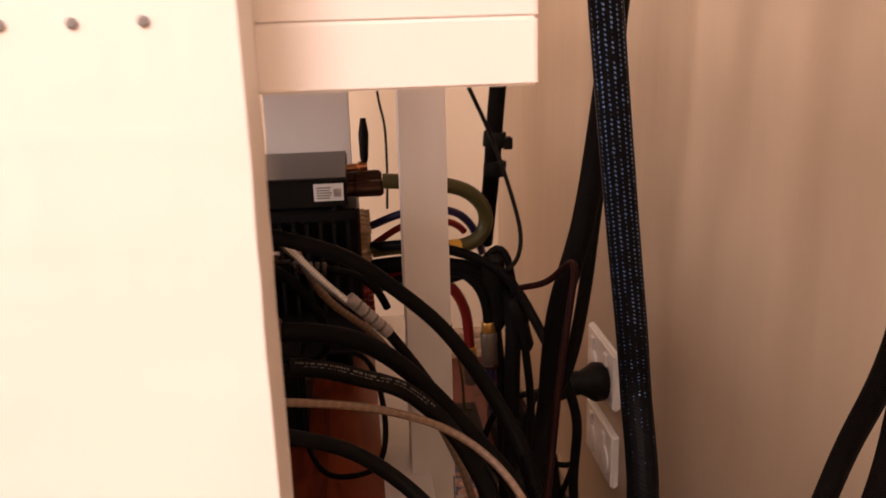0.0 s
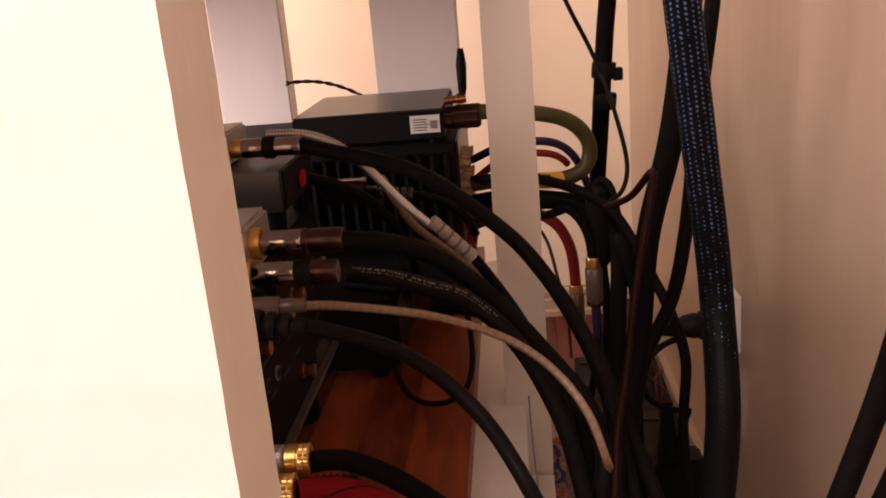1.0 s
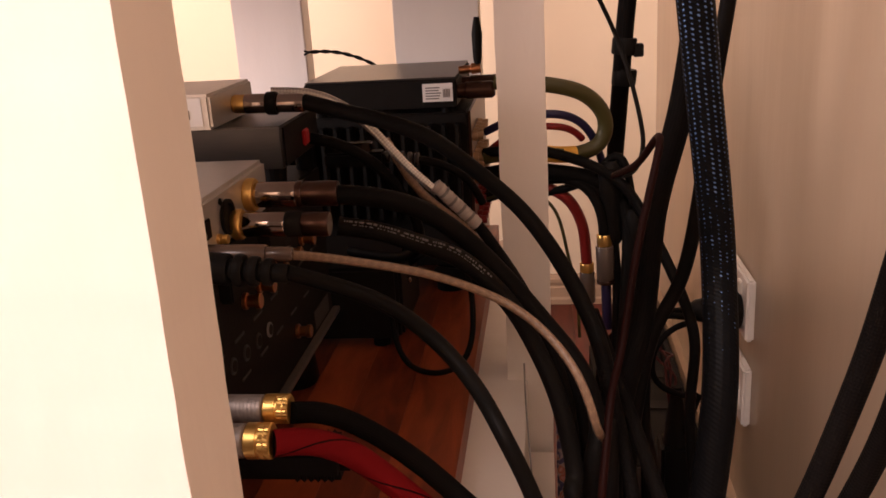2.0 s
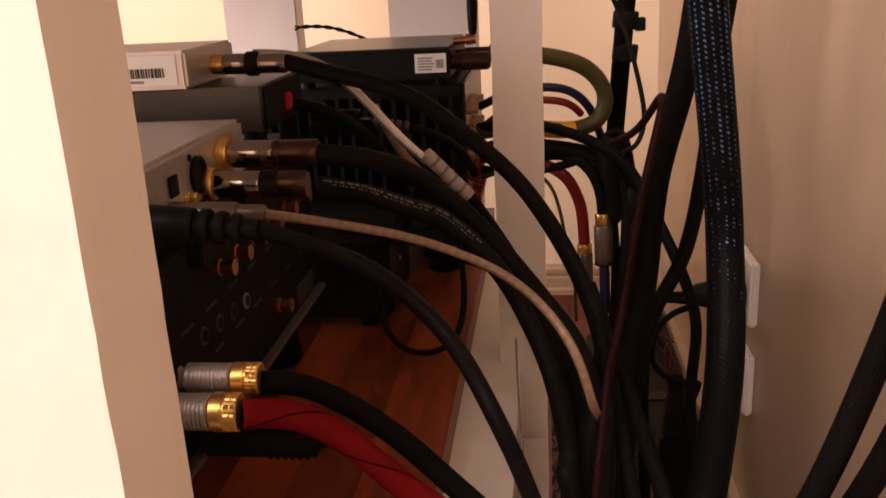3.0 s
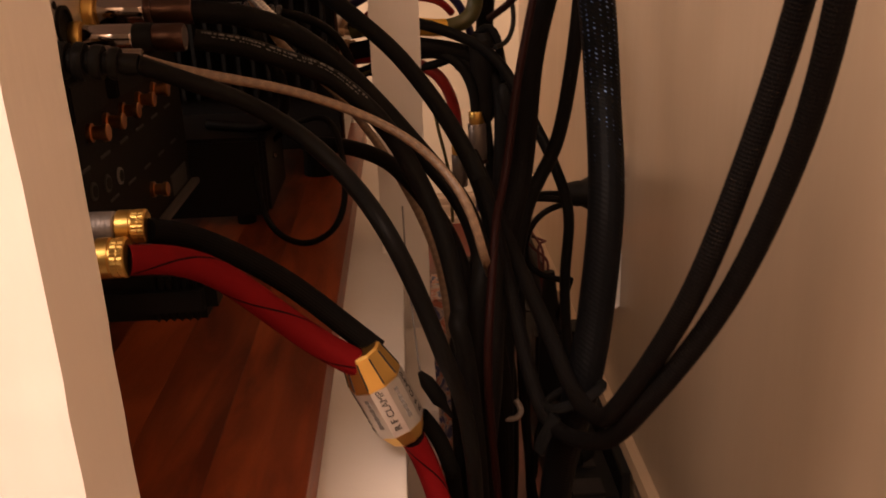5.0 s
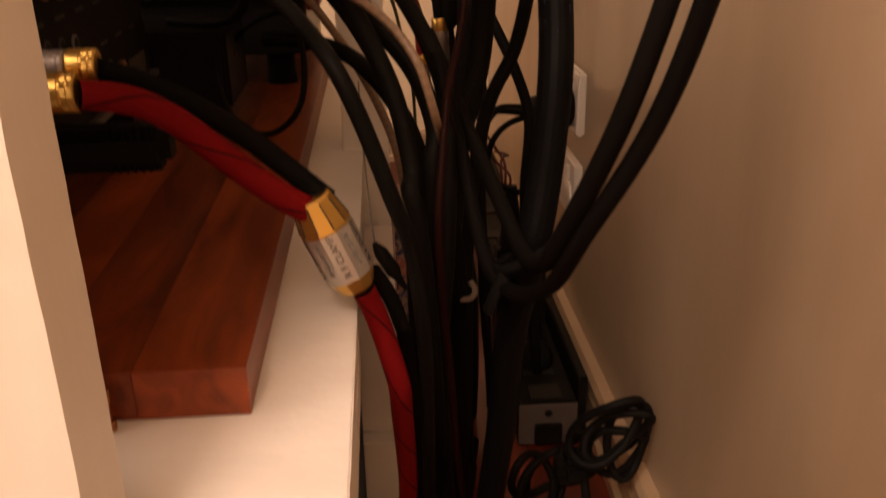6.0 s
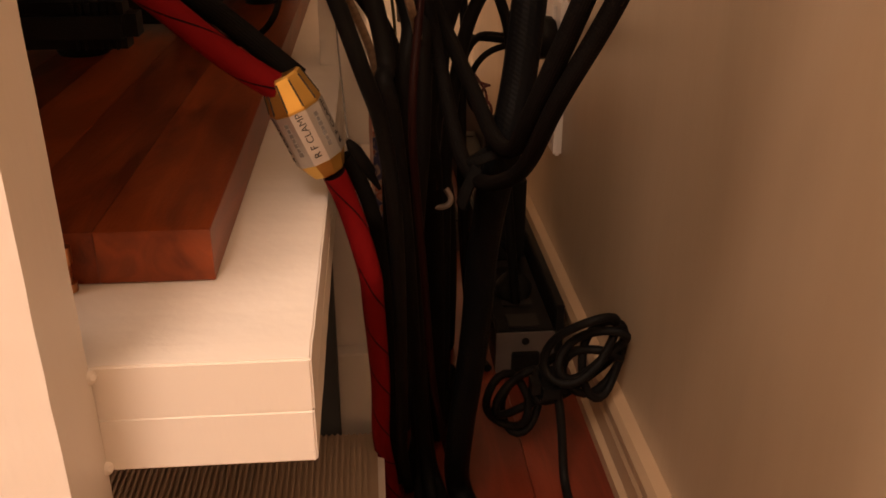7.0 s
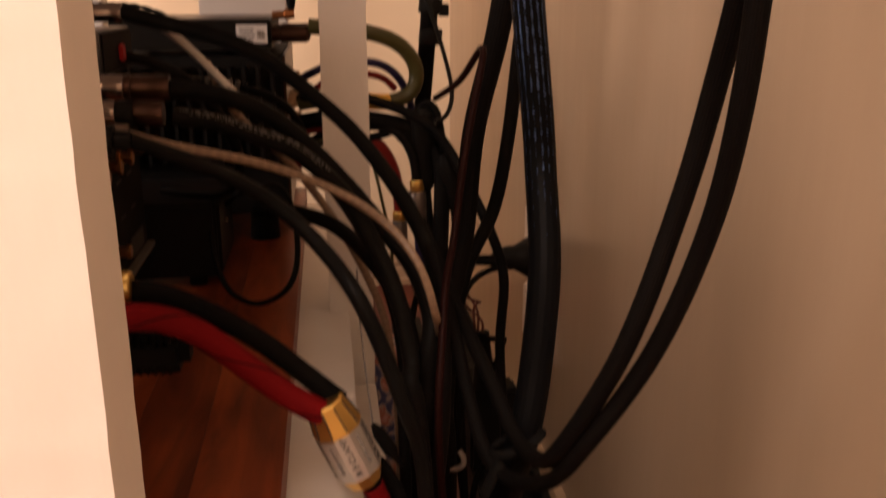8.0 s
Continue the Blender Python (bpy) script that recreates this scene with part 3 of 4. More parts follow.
plugged("power_cable", (-0.1, 0.46, 0.53), "black power cable with a ribbed moulded plug", [(-0.045, 0.462, 0.539), (-0.030, 0.470, 0.531), (-0.001, 0.477, 0.517), (0.026, 0.466, 0.501), (0.047, 0.452, 0.482), (0.062, 0.430, 0.465), (0.073, 0.430, 0.438), (0.085, 0.430, 0.401), (0.093, 0.445, 0.371), (0.099, 0.460, 0.307), (0.102, 0.520, 0.174), (0.103, 0.570, 0.079), (0.108, 0.600, 0.020), (0.110, 0.630, 0.005), (0.120, 0.700, 0.004)], 0.0042, GREYJACKET,
        (-0.103, 0.46, 0.5445), (1, 0.02, -0.1), (("plug_body", 0.030, 0.0082, BLACKPL), ("neck", 0.003, 0.0058, BLACKPL), ("rib", 0.0045, 0.0084, BLACKPL), ("neck", 0.0028, 0.0056, BLACKPL), ("rib", 0.0045, 0.0078, BLACKPL), ("neck", 0.0028, 0.0052, BLACKPL), ("rib", 0.0042, 0.0071, BLACKPL), ("neck", 0.008, 0.0048, BLACKPL)))

# speaker cable: two arms, a splitter barrel and two tails
RED0, BLK0 = Vector((-0.055, 0.440, 0.4575)), Vector((-0.050, 0.458, 0.466))
speaker = thing("speaker_cable", (0.0, 0.45, 0.33), "red and black cloth-sleeved speaker cable with gold fittings", "cable", G)
part("red_arm", tube([(-0.055, 0.440, 0.456), (-0.038, 0.450, 0.452), (-0.020, 0.457, 0.441), (0.002, 0.460, 0.420), (0.024, 0.455, 0.403), (0.047, 0.455, 0.388)], 0.0070, 16), REDCLOTH, speaker, "red cloth sleeve with a black thread", True)
part("black_arm", tube([(-0.050, 0.457, 0.464), (-0.037, 0.475, 0.455), (-0.014, 0.480, 0.441), (0.011, 0.475, 0.426), (0.033, 0.468, 0.409), (0.052, 0.462, 0.394)], 0.0058, 16), BLACKCLOTH, speaker, "black cloth sleeve", True)
part("red_tail", tube([(0.067, 0.459, 0.345), (0.074, 0.465, 0.324), (0.084, 0.460, 0.286), (0.085, 0.470, 0.264), (0.088, 0.520, 0.175), (0.087, 0.550, 0.110), (0.092, 0.585, 0.050), (0.096, 0.600, 0.010), (0.105, 0.640, 0.007)], 0.0064, 16), REDCLOTH, speaker, "red cloth sleeve with a black thread", True)
part("black_tail", tube([(0.072, 0.475, 0.348), (0.082, 0.480, 0.329), (0.088, 0.485, 0.303), (0.088, 0.490, 0.304), (0.094, 0.530, 0.213), (0.098, 0.600, 0.056), (0.100, 0.620, 0.010), (0.110, 0.660, 0.005)], 0.0045, 16), BLACKCLOTH, speaker, "black cloth sleeve", True)


def knurled(origin, axis, length, r, n):
    prof = [(0, r * 0.9), (0.0008, r)]
    for i in range(n):
        d = 0.001 + (length - 0.002) * i / n
        prof += [(d, r), (d + (length - 0.002) / n * 0.8, r), (d + (length - 0.002) / n * 0.85, r * 0.993), (d + (length - 0.002) / n * 0.95, r * 0.993)]
    return lathe(origin, axis, prof + [(length - 0.0008, r), (length, r * 0.9)], 24)


def milled_ring(origin, length, r, teeth=26):
    """A ring along x, plain at its back and cut into small teeth towards the cable."""
    bm = bmesh.new()
    rings = []
    for d, k, cutting in ((0, 0.9, 0), (0.0008, 1, 0), (length * 0.48, 1, 0), (length * 0.5, 0.93, 0), (length * 0.56, 0.93, 0), (length * 0.58, 1, 1), (length * 0.76, 1, 1), (length * 0.77, 0.95, 0), (length * 0.80, 0.95, 0), (length * 0.81, 1, 1), (length - 0.0006, 1, 1), (length, 0.88, 0)):
        row = []
        for i in range(teeth * 2):
            q = r * k * (0.955 if cutting and i % 2 else 1.0)
            a = i * math.tau / (teeth * 2)
            row.append(bm.verts.new((origin.x + d, origin.y + q * math.cos(a), origin.z + q * math.sin(a))))
        rings.append(row)
    n = teeth * 2
    for p, q in zip(rings, rings[1:]):
        for i in range(n):
            bm.faces.new((p[i], p[(i + 1) % n], q[(i + 1) % n], q[i]))
    bm.faces.new(rings[0][::-1])
    bm.faces.new(rings[-1])
    bmesh.ops.recalc_face_normals(bm, faces=bm.faces)
    return bm


for o, r in ((RED0, 0.0092), (BLK0, 0.0078)):
    part("gold_ring", milled_ring(o - Vector((0.013, 0, 0)), 0.0135, r), GOLD, speaker, "knurled gold ring")
    part("silver_barrel", knurled(o - Vector((0.036, 0, 0)), (1, 0, 0), 0.0225, r * 0.95, 10), PLUGSILVER, speaker, "grooved silver barrel", True)
    part("plug_stub", lathe((BACK, o.y, o.z), (1, 0, 0), [(0, r * 0.75), (0.013, r * 0.75)], 16), CHROME, speaker, "", True)
S0, S1 = Vector((0.0432, 0.4581, 0.3970)), Vector((0.0645, 0.4603, 0.3455))
ax = (S1 - S0).normalized()
L = (S1 - S0).length
part("gold_cap", lathe(S0, ax, [(0, 0.00924), (0.001, 0.01038), (0.0165, 0.01382), (0.0178, 0.01382)], 10), GOLD, speaker, "faceted gold cap")
barrel = part("splitter_barrel", lathe(S0, ax, [(0.0179, 0.01417), (L - 0.0095, 0.01355)], 10), SILVER, speaker, "faceted silver splitter barrel")
part("gold_cap", lathe(S0, ax, [(L - 0.0094, 0.01329), (L - 0.001, 0.00950), (L, 0.00862)], 10), GOLD, speaker, "faceted gold cap")
s_ = ax.orthogonal().normalized()
t_ = ax.cross(s_)
for k in range(10):
    d = s_ * math.cos(k * math.tau / 10) + t_ * math.sin(k * math.tau / 10)
    part("cap_slit", tube([S0 + ax * 0.002 + d * 0.01065, S0 + ax * 0.009 + d * 0.01223, S0 + ax * 0.016 + d * 0.01373], 0.00045, 6), INK, barrel, "", True)
for k in range(10):
    a = (k + 0.5) * math.tau / 10
    out = s_ * math.cos(a) + t_ * math.sin(a)
    wid = out.cross(-ax)
    m = Matrix((-ax, wid, out)).transposed().to_4x4()
    if k % 2 == 0:
        # the printed words run along the barrel
        curve = bpy.data.curves.new("print", "FONT")
        curve.body, curve.size, curve.extrude, curve.align_x, curve.align_y = "R F CLAMP", 0.0052, 0.00012, "CENTER", "CENTER"
        holder = bpy.data.objects.new("print", curve)
        me = bpy.data.meshes.new_from_object(holder)
        bpy.data.objects.remove(holder)
        me.transform(Matrix.Translation(S0 + ax * 0.0305 + out * 0.01342) @ m)
        me.materials.clear()
        me.materials.append(INK)
        words = new("printed_words", me)
        words.parent = barrel
    else:
        for j in range(7):
            c = S0 + ax * (0.0225 + j * 0.0027) + out * 0.01336
            bm = bmesh.new()
            bmesh.ops.create_cube(bm, size=1, matrix=Matrix.Translation(c) @ m @ Matrix.Diagonal((0.0022, 0.0016 + 0.0006 * ((j * 3 + k) % 2), 0.0005, 1)))
            part("text_bar", bm, GREYINK, barrel)

cable("braided_cable", [(0.118, 0.543, 0.860), (0.147, 0.545, 0.805), (0.154, 0.550, 0.746), (0.161, 0.552, 0.682), (0.171, 0.558, 0.605), (0.180, 0.562, 0.536), (0.183, 0.560, 0.497), (0.180, 0.530, 0.442), (0.172, 0.515, 0.378), (0.164, 0.506, 0.342), (0.159, 0.518, 0.305), (0.156, 0.535, 0.260), (0.154, 0.550, 0.190), (0.147, 0.575, 0.085), (0.148, 0.592, 0.027), (0.158, 0.560, 0.011), (0.162, 0.450, 0.011), (0.165, 0.250, 0.011)], 0.0102, GLINTBRAID, "thick hanging cable in a black braid with painted blue glints", segs=18)
cable("braided_cable", [(0.172, 0.262, 0.800), (0.180, 0.284, 0.715), (0.191, 0.312, 0.632), (0.196, 0.344, 0.572), (0.191, 0.357, 0.523), (0.175, 0.367, 0.457), (0.160, 0.404, 0.391), (0.159, 0.445, 0.360), (0.155, 0.485, 0.352), (0.147, 0.528, 0.370), (0.131, 0.591, 0.405), (0.119, 0.612, 0.436), (0.113, 0.628, 0.450)], 0.0047, BRAID, "black braided cable slung from the wall side up into the bundle", segs=16)
cable("braided_cable", [(0.192, 0.262, 0.800), (0.190, 0.282, 0.715), (0.191, 0.302, 0.635), (0.196, 0.320, 0.570), (0.198, 0.343, 0.516), (0.188, 0.367, 0.454), (0.168, 0.392, 0.398), (0.162, 0.436, 0.352), (0.150, 0.478, 0.329), (0.141, 0.500, 0.330), (0.135, 0.525, 0.350), (0.127, 0.560, 0.395), (0.119, 0.575, 0.430), (0.116, 0.590, 0.442)], 0.0045, BRAID, "black braided cable slung in a low bend round the bundle", segs=16)
tie = thing("cable_tie", (0.160, 0.485, 0.338), "black hook-and-loop strap wound round the cable bundle", "cable tie")
for dz, r in ((0.001, 0.0152),):
    ring = [(0.158 + r * 1.05 * math.cos(k * math.tau / 16), 0.500 + r * math.sin(k * math.tau / 16), 0.340 + dz + 0.007 * math.cos(k * math.tau / 16) - 0.004 * math.sin(k * math.tau / 16)) for k in range(17)]
    part("strap_turn", tube(ring, 0.0030, 10, flat=0.6), BLACKCLOTH, tie, "", True)
part("strap_end", tube([(0.146, 0.487, 0.336), (0.140, 0.486, 0.325), (0.137, 0.490, 0.312)], 0.0040, 10, flat=0.45), BLACKCLOTH, tie, "", True)
cable("braided_cable", [(0.197, 0.650, 0.850), (0.195, 0.655, 0.780), (0.191, 0.660, 0.723), (0.186, 0.670, 0.655), (0.178, 0.683, 0.580), (0.163, 0.700, 0.502), (0.155, 0.700, 0.417), (0.136, 0.660, 0.368), (0.124, 0.620, 0.320), (0.126, 0.600, 0.301), (0.130, 0.620, 0.207), (0.136, 0.680, 0.018), (0.140, 0.700, 0.011), (0.150, 0.750, 0.010)], 0.0090, BRAID, "wide black braided cable hanging behind the rack", segs=16)
cable("thin_brown_cable", [(0.133, 0.700, 0.528), (0.146, 0.660, 0.545), (0.156, 0.620, 0.572), (0.148, 0.600, 0.544), (0.137, 0.580, 0.503), (0.127, 0.560, 0.451), (0.120, 0.540, 0.436), (0.115, 0.520, 0.407), (0.110, 0.500, 0.355), (0.117, 0.520, 0.259), (0.127, 0.560, 0.136), (0.146, 0.620, 0.020), (0.150, 0.640, 0.004), (0.160, 0.660, 0.003)], 0.0025, BROWN, "thin dark red-brown cable with a hooked end")
k2 = thing("clear_usb_cable", (0.0, 0.74, 0.5), "clear-jacketed silver cable with a grey printed sleeve", "cable", G)
part("clear_jacket", tube([(-0.128, 0.735, 0.596), (-0.098, 0.740, 0.593), (-0.073, 0.745, 0.581), (-0.051, 0.740, 0.562), (-0.020, 0.730, 0.530), (-0.001, 0.725, 0.514)], 0.0036, 12), CLEAR, k2, "clear jacket over silver strands", True)
part("grey_sleeve", tube([(-0.002, 0.724, 0.520), (0.029, 0.731, 0.485)], 0.0052, 16), GREYPL, k2, "grey ribbed printed sleeve", True)
part("black_tail", tube([(0.029, 0.731, 0.485), (0.044, 0.720, 0.467), (0.065, 0.690, 0.443), (0.084, 0.660, 0.411), (0.097, 0.640, 0.369), (0.101, 0.620, 0.320), (0.098, 0.620, 0.320), (0.098, 0.600, 0.245), (0.100, 0.640, 0.120), (0.100, 0.690, 0.008), (0.100, 0.750, 0.005)], 0.0045, 12), RUBBER, k2, "", True)
cable("clear_cable", [(-0.042, 0.745, 0.553), (-0.021, 0.760, 0.508), (0.014, 0.780, 0.469), (0.036, 0.780, 0.440), (0.058, 0.750, 0.413), (0.079, 0.720, 0.378), (0.093, 0.700, 0.337), (0.100, 0.690, 0.250), (0.100, 0.720, 0.100), (0.100, 0.760, 0.005), (0.100, 0.800, 0.004)], 0.0034, BEIGE, "thin beige clear cable curving behind")
cable("looped_cord", [(-0.047, 0.735, 0.420), (-0.044, 0.725, 0.394), (-0.032, 0.710, 0.374), (-0.012, 0.728, 0.357), (0.014, 0.705, 0.377), (0.022, 0.715, 0.396), (0.020, 0.740, 0.429), (0.006, 0.780, 0.446), (-0.030, 0.830, 0.430), (-0.052, 0.850, 0.410)], 0.0024, RUBBER, "thin black cord hanging in a loop")
cable("black_cable", [(-0.015, 0.800, 0.421), (0.020, 0.780, 0.422), (0.054, 0.750, 0.416), (0.080, 0.700, 0.402), (0.100, 0.670, 0.375), (0.110, 0.650, 0.337), (0.111, 0.640, 0.273), (0.104, 0.650, 0.173), (0.105, 0.670, 0.080), (0.108, 0.700, 0.007), (0.110, 0.750, 0.007)], 0.0065, RUBBER, "black cord curving off the far box")
pole = thing("ribbed_conduit", (0.17, 1.08, 0.45), "black split conduit with clamps along the wall", "conduit")
part("tube", tube([(0.200, 1.060, 0.860), (0.192, 1.060, 0.782), (0.175, 1.062, 0.640), (0.168, 1.062, 0.554), (0.164, 1.100, 0.455)], 0.0098, 14), BRAID, pole, "", True)
for z in (0.590, 0.556):
    part("clamp", lathe((0.1705, 1.062, z - 0.009), (0.1, 0, 1), [(0, 0.0125), (0.002, 0.0135), (0.016, 0.0135), (0.018, 0.0125)], 16), BLACKPL, pole, "black plastic clamp", True)
part("clamp_ear", box(0.181, 0.192, 1.055, 1.068, 0.578, 0.592, 0.001), BLACKPL, pole)
cable("thin_black_wire", [(0.085, 0.995, 0.800), (0.108, 0.998, 0.725), (0.128, 1.000, 0.671), (0.157, 1.020, 0.610), (0.174, 1.000, 0.557), (0.181, 0.950, 0.506), (0.171, 0.920, 0.484), (0.157, 0.900, 0.481)], 0.0024, BLACKPL, "thin black wire looped beside the conduit")
gl = thing("olive_loop_cable", (0.09, 0.94, 0.5), "olive green cable looped with a yellow sleeve", "cable", G)
part("jacket", tube([(0.035, 0.930, 0.573), (0.088, 0.930, 0.568), (0.125, 0.940, 0.555), (0.144, 0.950, 0.529), (0.138, 0.950, 0.503), (0.111, 0.940, 0.496), (0.085, 0.930, 0.500), (0.050, 0.940, 0.500), (0.022, 0.945, 0.496)], 0.0078, 14), OLIVE, gl, "", True)
part("yellow_sleeve", tube([(0.113, 0.940, 0.4965), (0.098, 0.935, 0.497), (0.084, 0.93, 0.5)], 0.0084, 14), YELLOW, gl, "yellow sleeve", True)
cable("blue_cable", [(0.022, 0.965, 0.518), (0.055, 0.948, 0.534), (0.090, 0.940, 0.538), (0.113, 0.950, 0.531), (0.130, 0.960, 0.513), (0.142, 0.970, 0.480)], 0.0042, BLUEJ, "blue-violet cable bent over")
cable("red_cable", [(0.022, 0.965, 0.496), (0.055, 0.950, 0.520), (0.086, 0.940, 0.526), (0.110, 0.950, 0.520), (0.121, 0.960, 0.508)], 0.0036, REDJ, "short red cable bent behind the post")
rc = thing("red_interconnect", (0.124, 0.954, 0.35), "red cable with a gold and grey plug", "cable", G)
part("jacket", tube([(0.022, 0.955, 0.468), (0.058, 0.945, 0.470), (0.089, 0.940, 0.461), (0.106, 0.940, 0.450), (0.120, 0.950, 0.419), (0.124, 0.954, 0.376)], 0.0058, 12), REDJ, rc, "", True)
plug_chain(rc, (0.124, 0.954, 0.377), (0.02, 0, -1), (("gold_collar", 0.010, 0.0075, GOLD), ("barrel", 0.034, 0.0080, DULLPLUG)))
gp = thing("grey_interconnect", (0.14, 0.92, 0.36), "grey barrel plug with a gold collar on a dark cable", "cable", G)
plug_chain(gp, (0.14, 0.92, 0.418), (0.03, 0, -1), (("gold_collar", 0.012, 0.0075, GOLD), ("barrel", 0.036, 0.0090, DULLPLUG), ("ring", 0.004, 0.0093, BROWNMETAL), ("tail", 0.05, 0.0050, BLUEJ)))
part("jacket", tube([(0.022, 0.950, 0.452), (0.065, 0.938, 0.468), (0.10, 0.93, 0.475), (0.125, 0.925, 0.465), (0.138, 0.92, 0.44), (0.14, 0.92, 0.418)], 0.0055, 12), RUBBER, gp, "", True)
cable("black_cable", [(0.022, 0.945, 0.500), (0.055, 0.925, 0.506), (0.085, 0.920, 0.504), (0.126, 0.920, 0.490), (0.155, 0.910, 0.473), (0.173, 0.900, 0.449), (0.191, 0.880, 0.413), (0.209, 0.860, 0.372), (0.220, 0.850, 0.329), (0.217, 0.850, 0.255), (0.225, 0.850, 0.150), (0.235, 0.850, 0.054)], 0.0052, RUBBER, "black cord arching towards the wall")
cable("black_cable", [(0.022, 0.950, 0.476), (0.055, 0.938, 0.482), (0.089, 0.930, 0.481), (0.138, 0.930, 0.469), (0.164, 0.920, 0.437), (0.162, 0.900, 0.359), (0.155, 0.880, 0.280), (0.152, 0.860, 0.219), (0.158, 0.826, 0.185), (0.160, 0.820, 0.100), (0.160, 0.840, 0.012), (0.165, 0.900, 0.009)], 0.0085, RUBBER, "thick black cord dropping behind the post")
cable("black_cable", [(0.236, 0.775, 0.850), (0.232, 0.775, 0.750), (0.228, 0.780, 0.668), (0.219, 0.790, 0.579), (0.211, 0.800, 0.480), (0.200, 0.810, 0.409), (0.173, 0.800, 0.354), (0.155, 0.780, 0.261), (0.150, 0.760, 0.150), (0.150, 0.750, 0.010), (0.160, 0.800, 0.006)], 0.0062, RUBBER, "black cord hanging near the wall")
cable("thin_black_wire", [(0.236, 0.962, 0.305), (0.217, 0.955, 0.302), (0.201, 0.950, 0.290), (0.192, 0.950, 0.266), (0.196, 0.950, 0.241), (0.217, 0.950, 0.226), (0.239, 0.950, 0.221), (0.243, 0.950, 0.225), (0.232, 0.960, 0.180), (0.226, 0.970, 0.157)], 0.0034, RUBBER, "thin black wire in an arc")
hook = tube([(0.123, 0.605, 0.268), (0.126, 0.598, 0.269), (0.133, 0.597, 0.268), (0.138, 0.597, 0.268), (0.142, 0.598, 0.272), (0.141, 0.600, 0.276), (0.138, 0.602, 0.280)], 0.0022, 10, step=0.003)
solid("white_hook", hook, HOOKPL, "white plastic hook clipped round a thick cable", "hook", smooth=True)
cable("thin_black_wire", [(0.036, 1.15, 0.72), (0.040, 1.15, 0.639), (0.047, 1.15, 0.601), (0.048, 1.15, 0.55), (0.045, 1.12, 0.5)], 0.0016, BLACKPL, "thin wire hanging behind the far boxes")
twist = thing("twisted_wire", (-0.16, 1.19, 0.55), "thin twisted black wire across the far leg", "cable", G)
for ph in (0, math.pi):
    pts = [(-0.222 + 0.1145 * s / 16, 1.190 + 0.002 * math.sin(s * 1.6 + ph), 0.590 + 0.004 * math.sin(s / 16 * math.pi) - 0.034 * (s / 16) ** 2 + 0.0022 * math.cos(s * 1.6 + ph)) for s in range(17)]
    part("strand", tube(pts, 0.0014, 8), BLACKPL, twist, "", True)
jack = thing("jack_plug", (0.08, 0.55, 0.31), "small black jack plug on a thin wire", "plug")
part("plug_body", lathe((0.0745, 0.550, 0.330), (0.013, 0, -0.0225), [(-0.004, 0.0016), (0, 0.0032), (0.004, 0.0046), (0.019, 0.0050), (0.024, 0.0028), (0.034, 0.0012)], 14), BLACKPL, jack, "", True)
part("wire", tube([(0.0665, 0.600, 0.425), (0.067, 0.595, 0.395), (0.070, 0.575, 0.355), (0.0725, 0.552, 0.334)], 0.0006, 8), GREYINK, jack, "", True)
supply = [(-0.098, 0.725, 0.560), (-0.075, 0.729, 0.553), (-0.048, 0.740, 0.532), (-0.028, 0.755, 0.495), (-0.024, 0.772, 0.462), (-0.036, 0.792, 0.442), (-0.060, 0.81, 0.4348), (-0.10, 0.83, 0.4348)]
cable("black_cable", supply, 0.0046, RUBBER, "black supply cable drooping from the dark aluminium box")
usb = thing("ribbed_plug", (-0.07, 0.77, 0.535), "ribbed dark plug with a bright flat shell", "plug")
part("shell", box(-0.098, -0.058, 0.764, 0.776, 0.540, 0.5475, 0.001), CHROME, usb)
part("plug_body", box(-0.098, -0.048, 0.762, 0.778, 0.5275, 0.5398, 0.002), BLACKPL, usb)
for i in range(5):
    part("rib", lathe((-0.048 + i * 0.006, 0.770, 0.535 - i * 0.0008), (1, 0, -0.1), [(0, 0.0045), (0.001, 0.0055), (0.003, 0.0055), (0.0042, 0.0042)], 12), GUNMETAL, usb, "", True)
part("cord", tube([(-0.02, 0.770, 0.531), (0.0, 0.77, 0.526), (0.02, 0.772, 0.512), (0.03, 0.78, 0.49)], 0.0035, 10), RUBBER, usb, "", True)
cable("thin_olive_wire", [(0.022, 0.945, 0.452), (0.060, 0.935, 0.462), (0.088, 0.930, 0.448), (0.099, 0.930, 0.420), (0.103, 0.930, 0.397), (0.108, 0.935, 0.376), (0.112, 0.935, 0.355), (0.114, 0.940, 0.332), (0.115, 0.940, 0.298)], 0.0017, OLIVE, "thin olive wire hanging behind the post")
printed = thing("printed_carton", (0.11, 0.88, 0.0), "small carton with a mottled coloured print", "carton")
part("side", box(0.088, 0.132, 0.86, 0.93, 0.0, 0.245, 0.002), MOTTLED, printed)
for i in range(3):
    cable("thin_red_wire", [(0.185 + 0.01 * i, 0.99, 0.30 - 0.02 * i), (0.20 + 0.012 * i, 0.98, 0.255), (0.222 - 0.006 * i, 0.975, 0.235 + 0.012 * i), (0.215, 0.97, 0.20), (0.22 + 0.004 * i, 0.97, 0.15)], 0.0015, DARKRED, "thin dark red wire looped above the adapter")


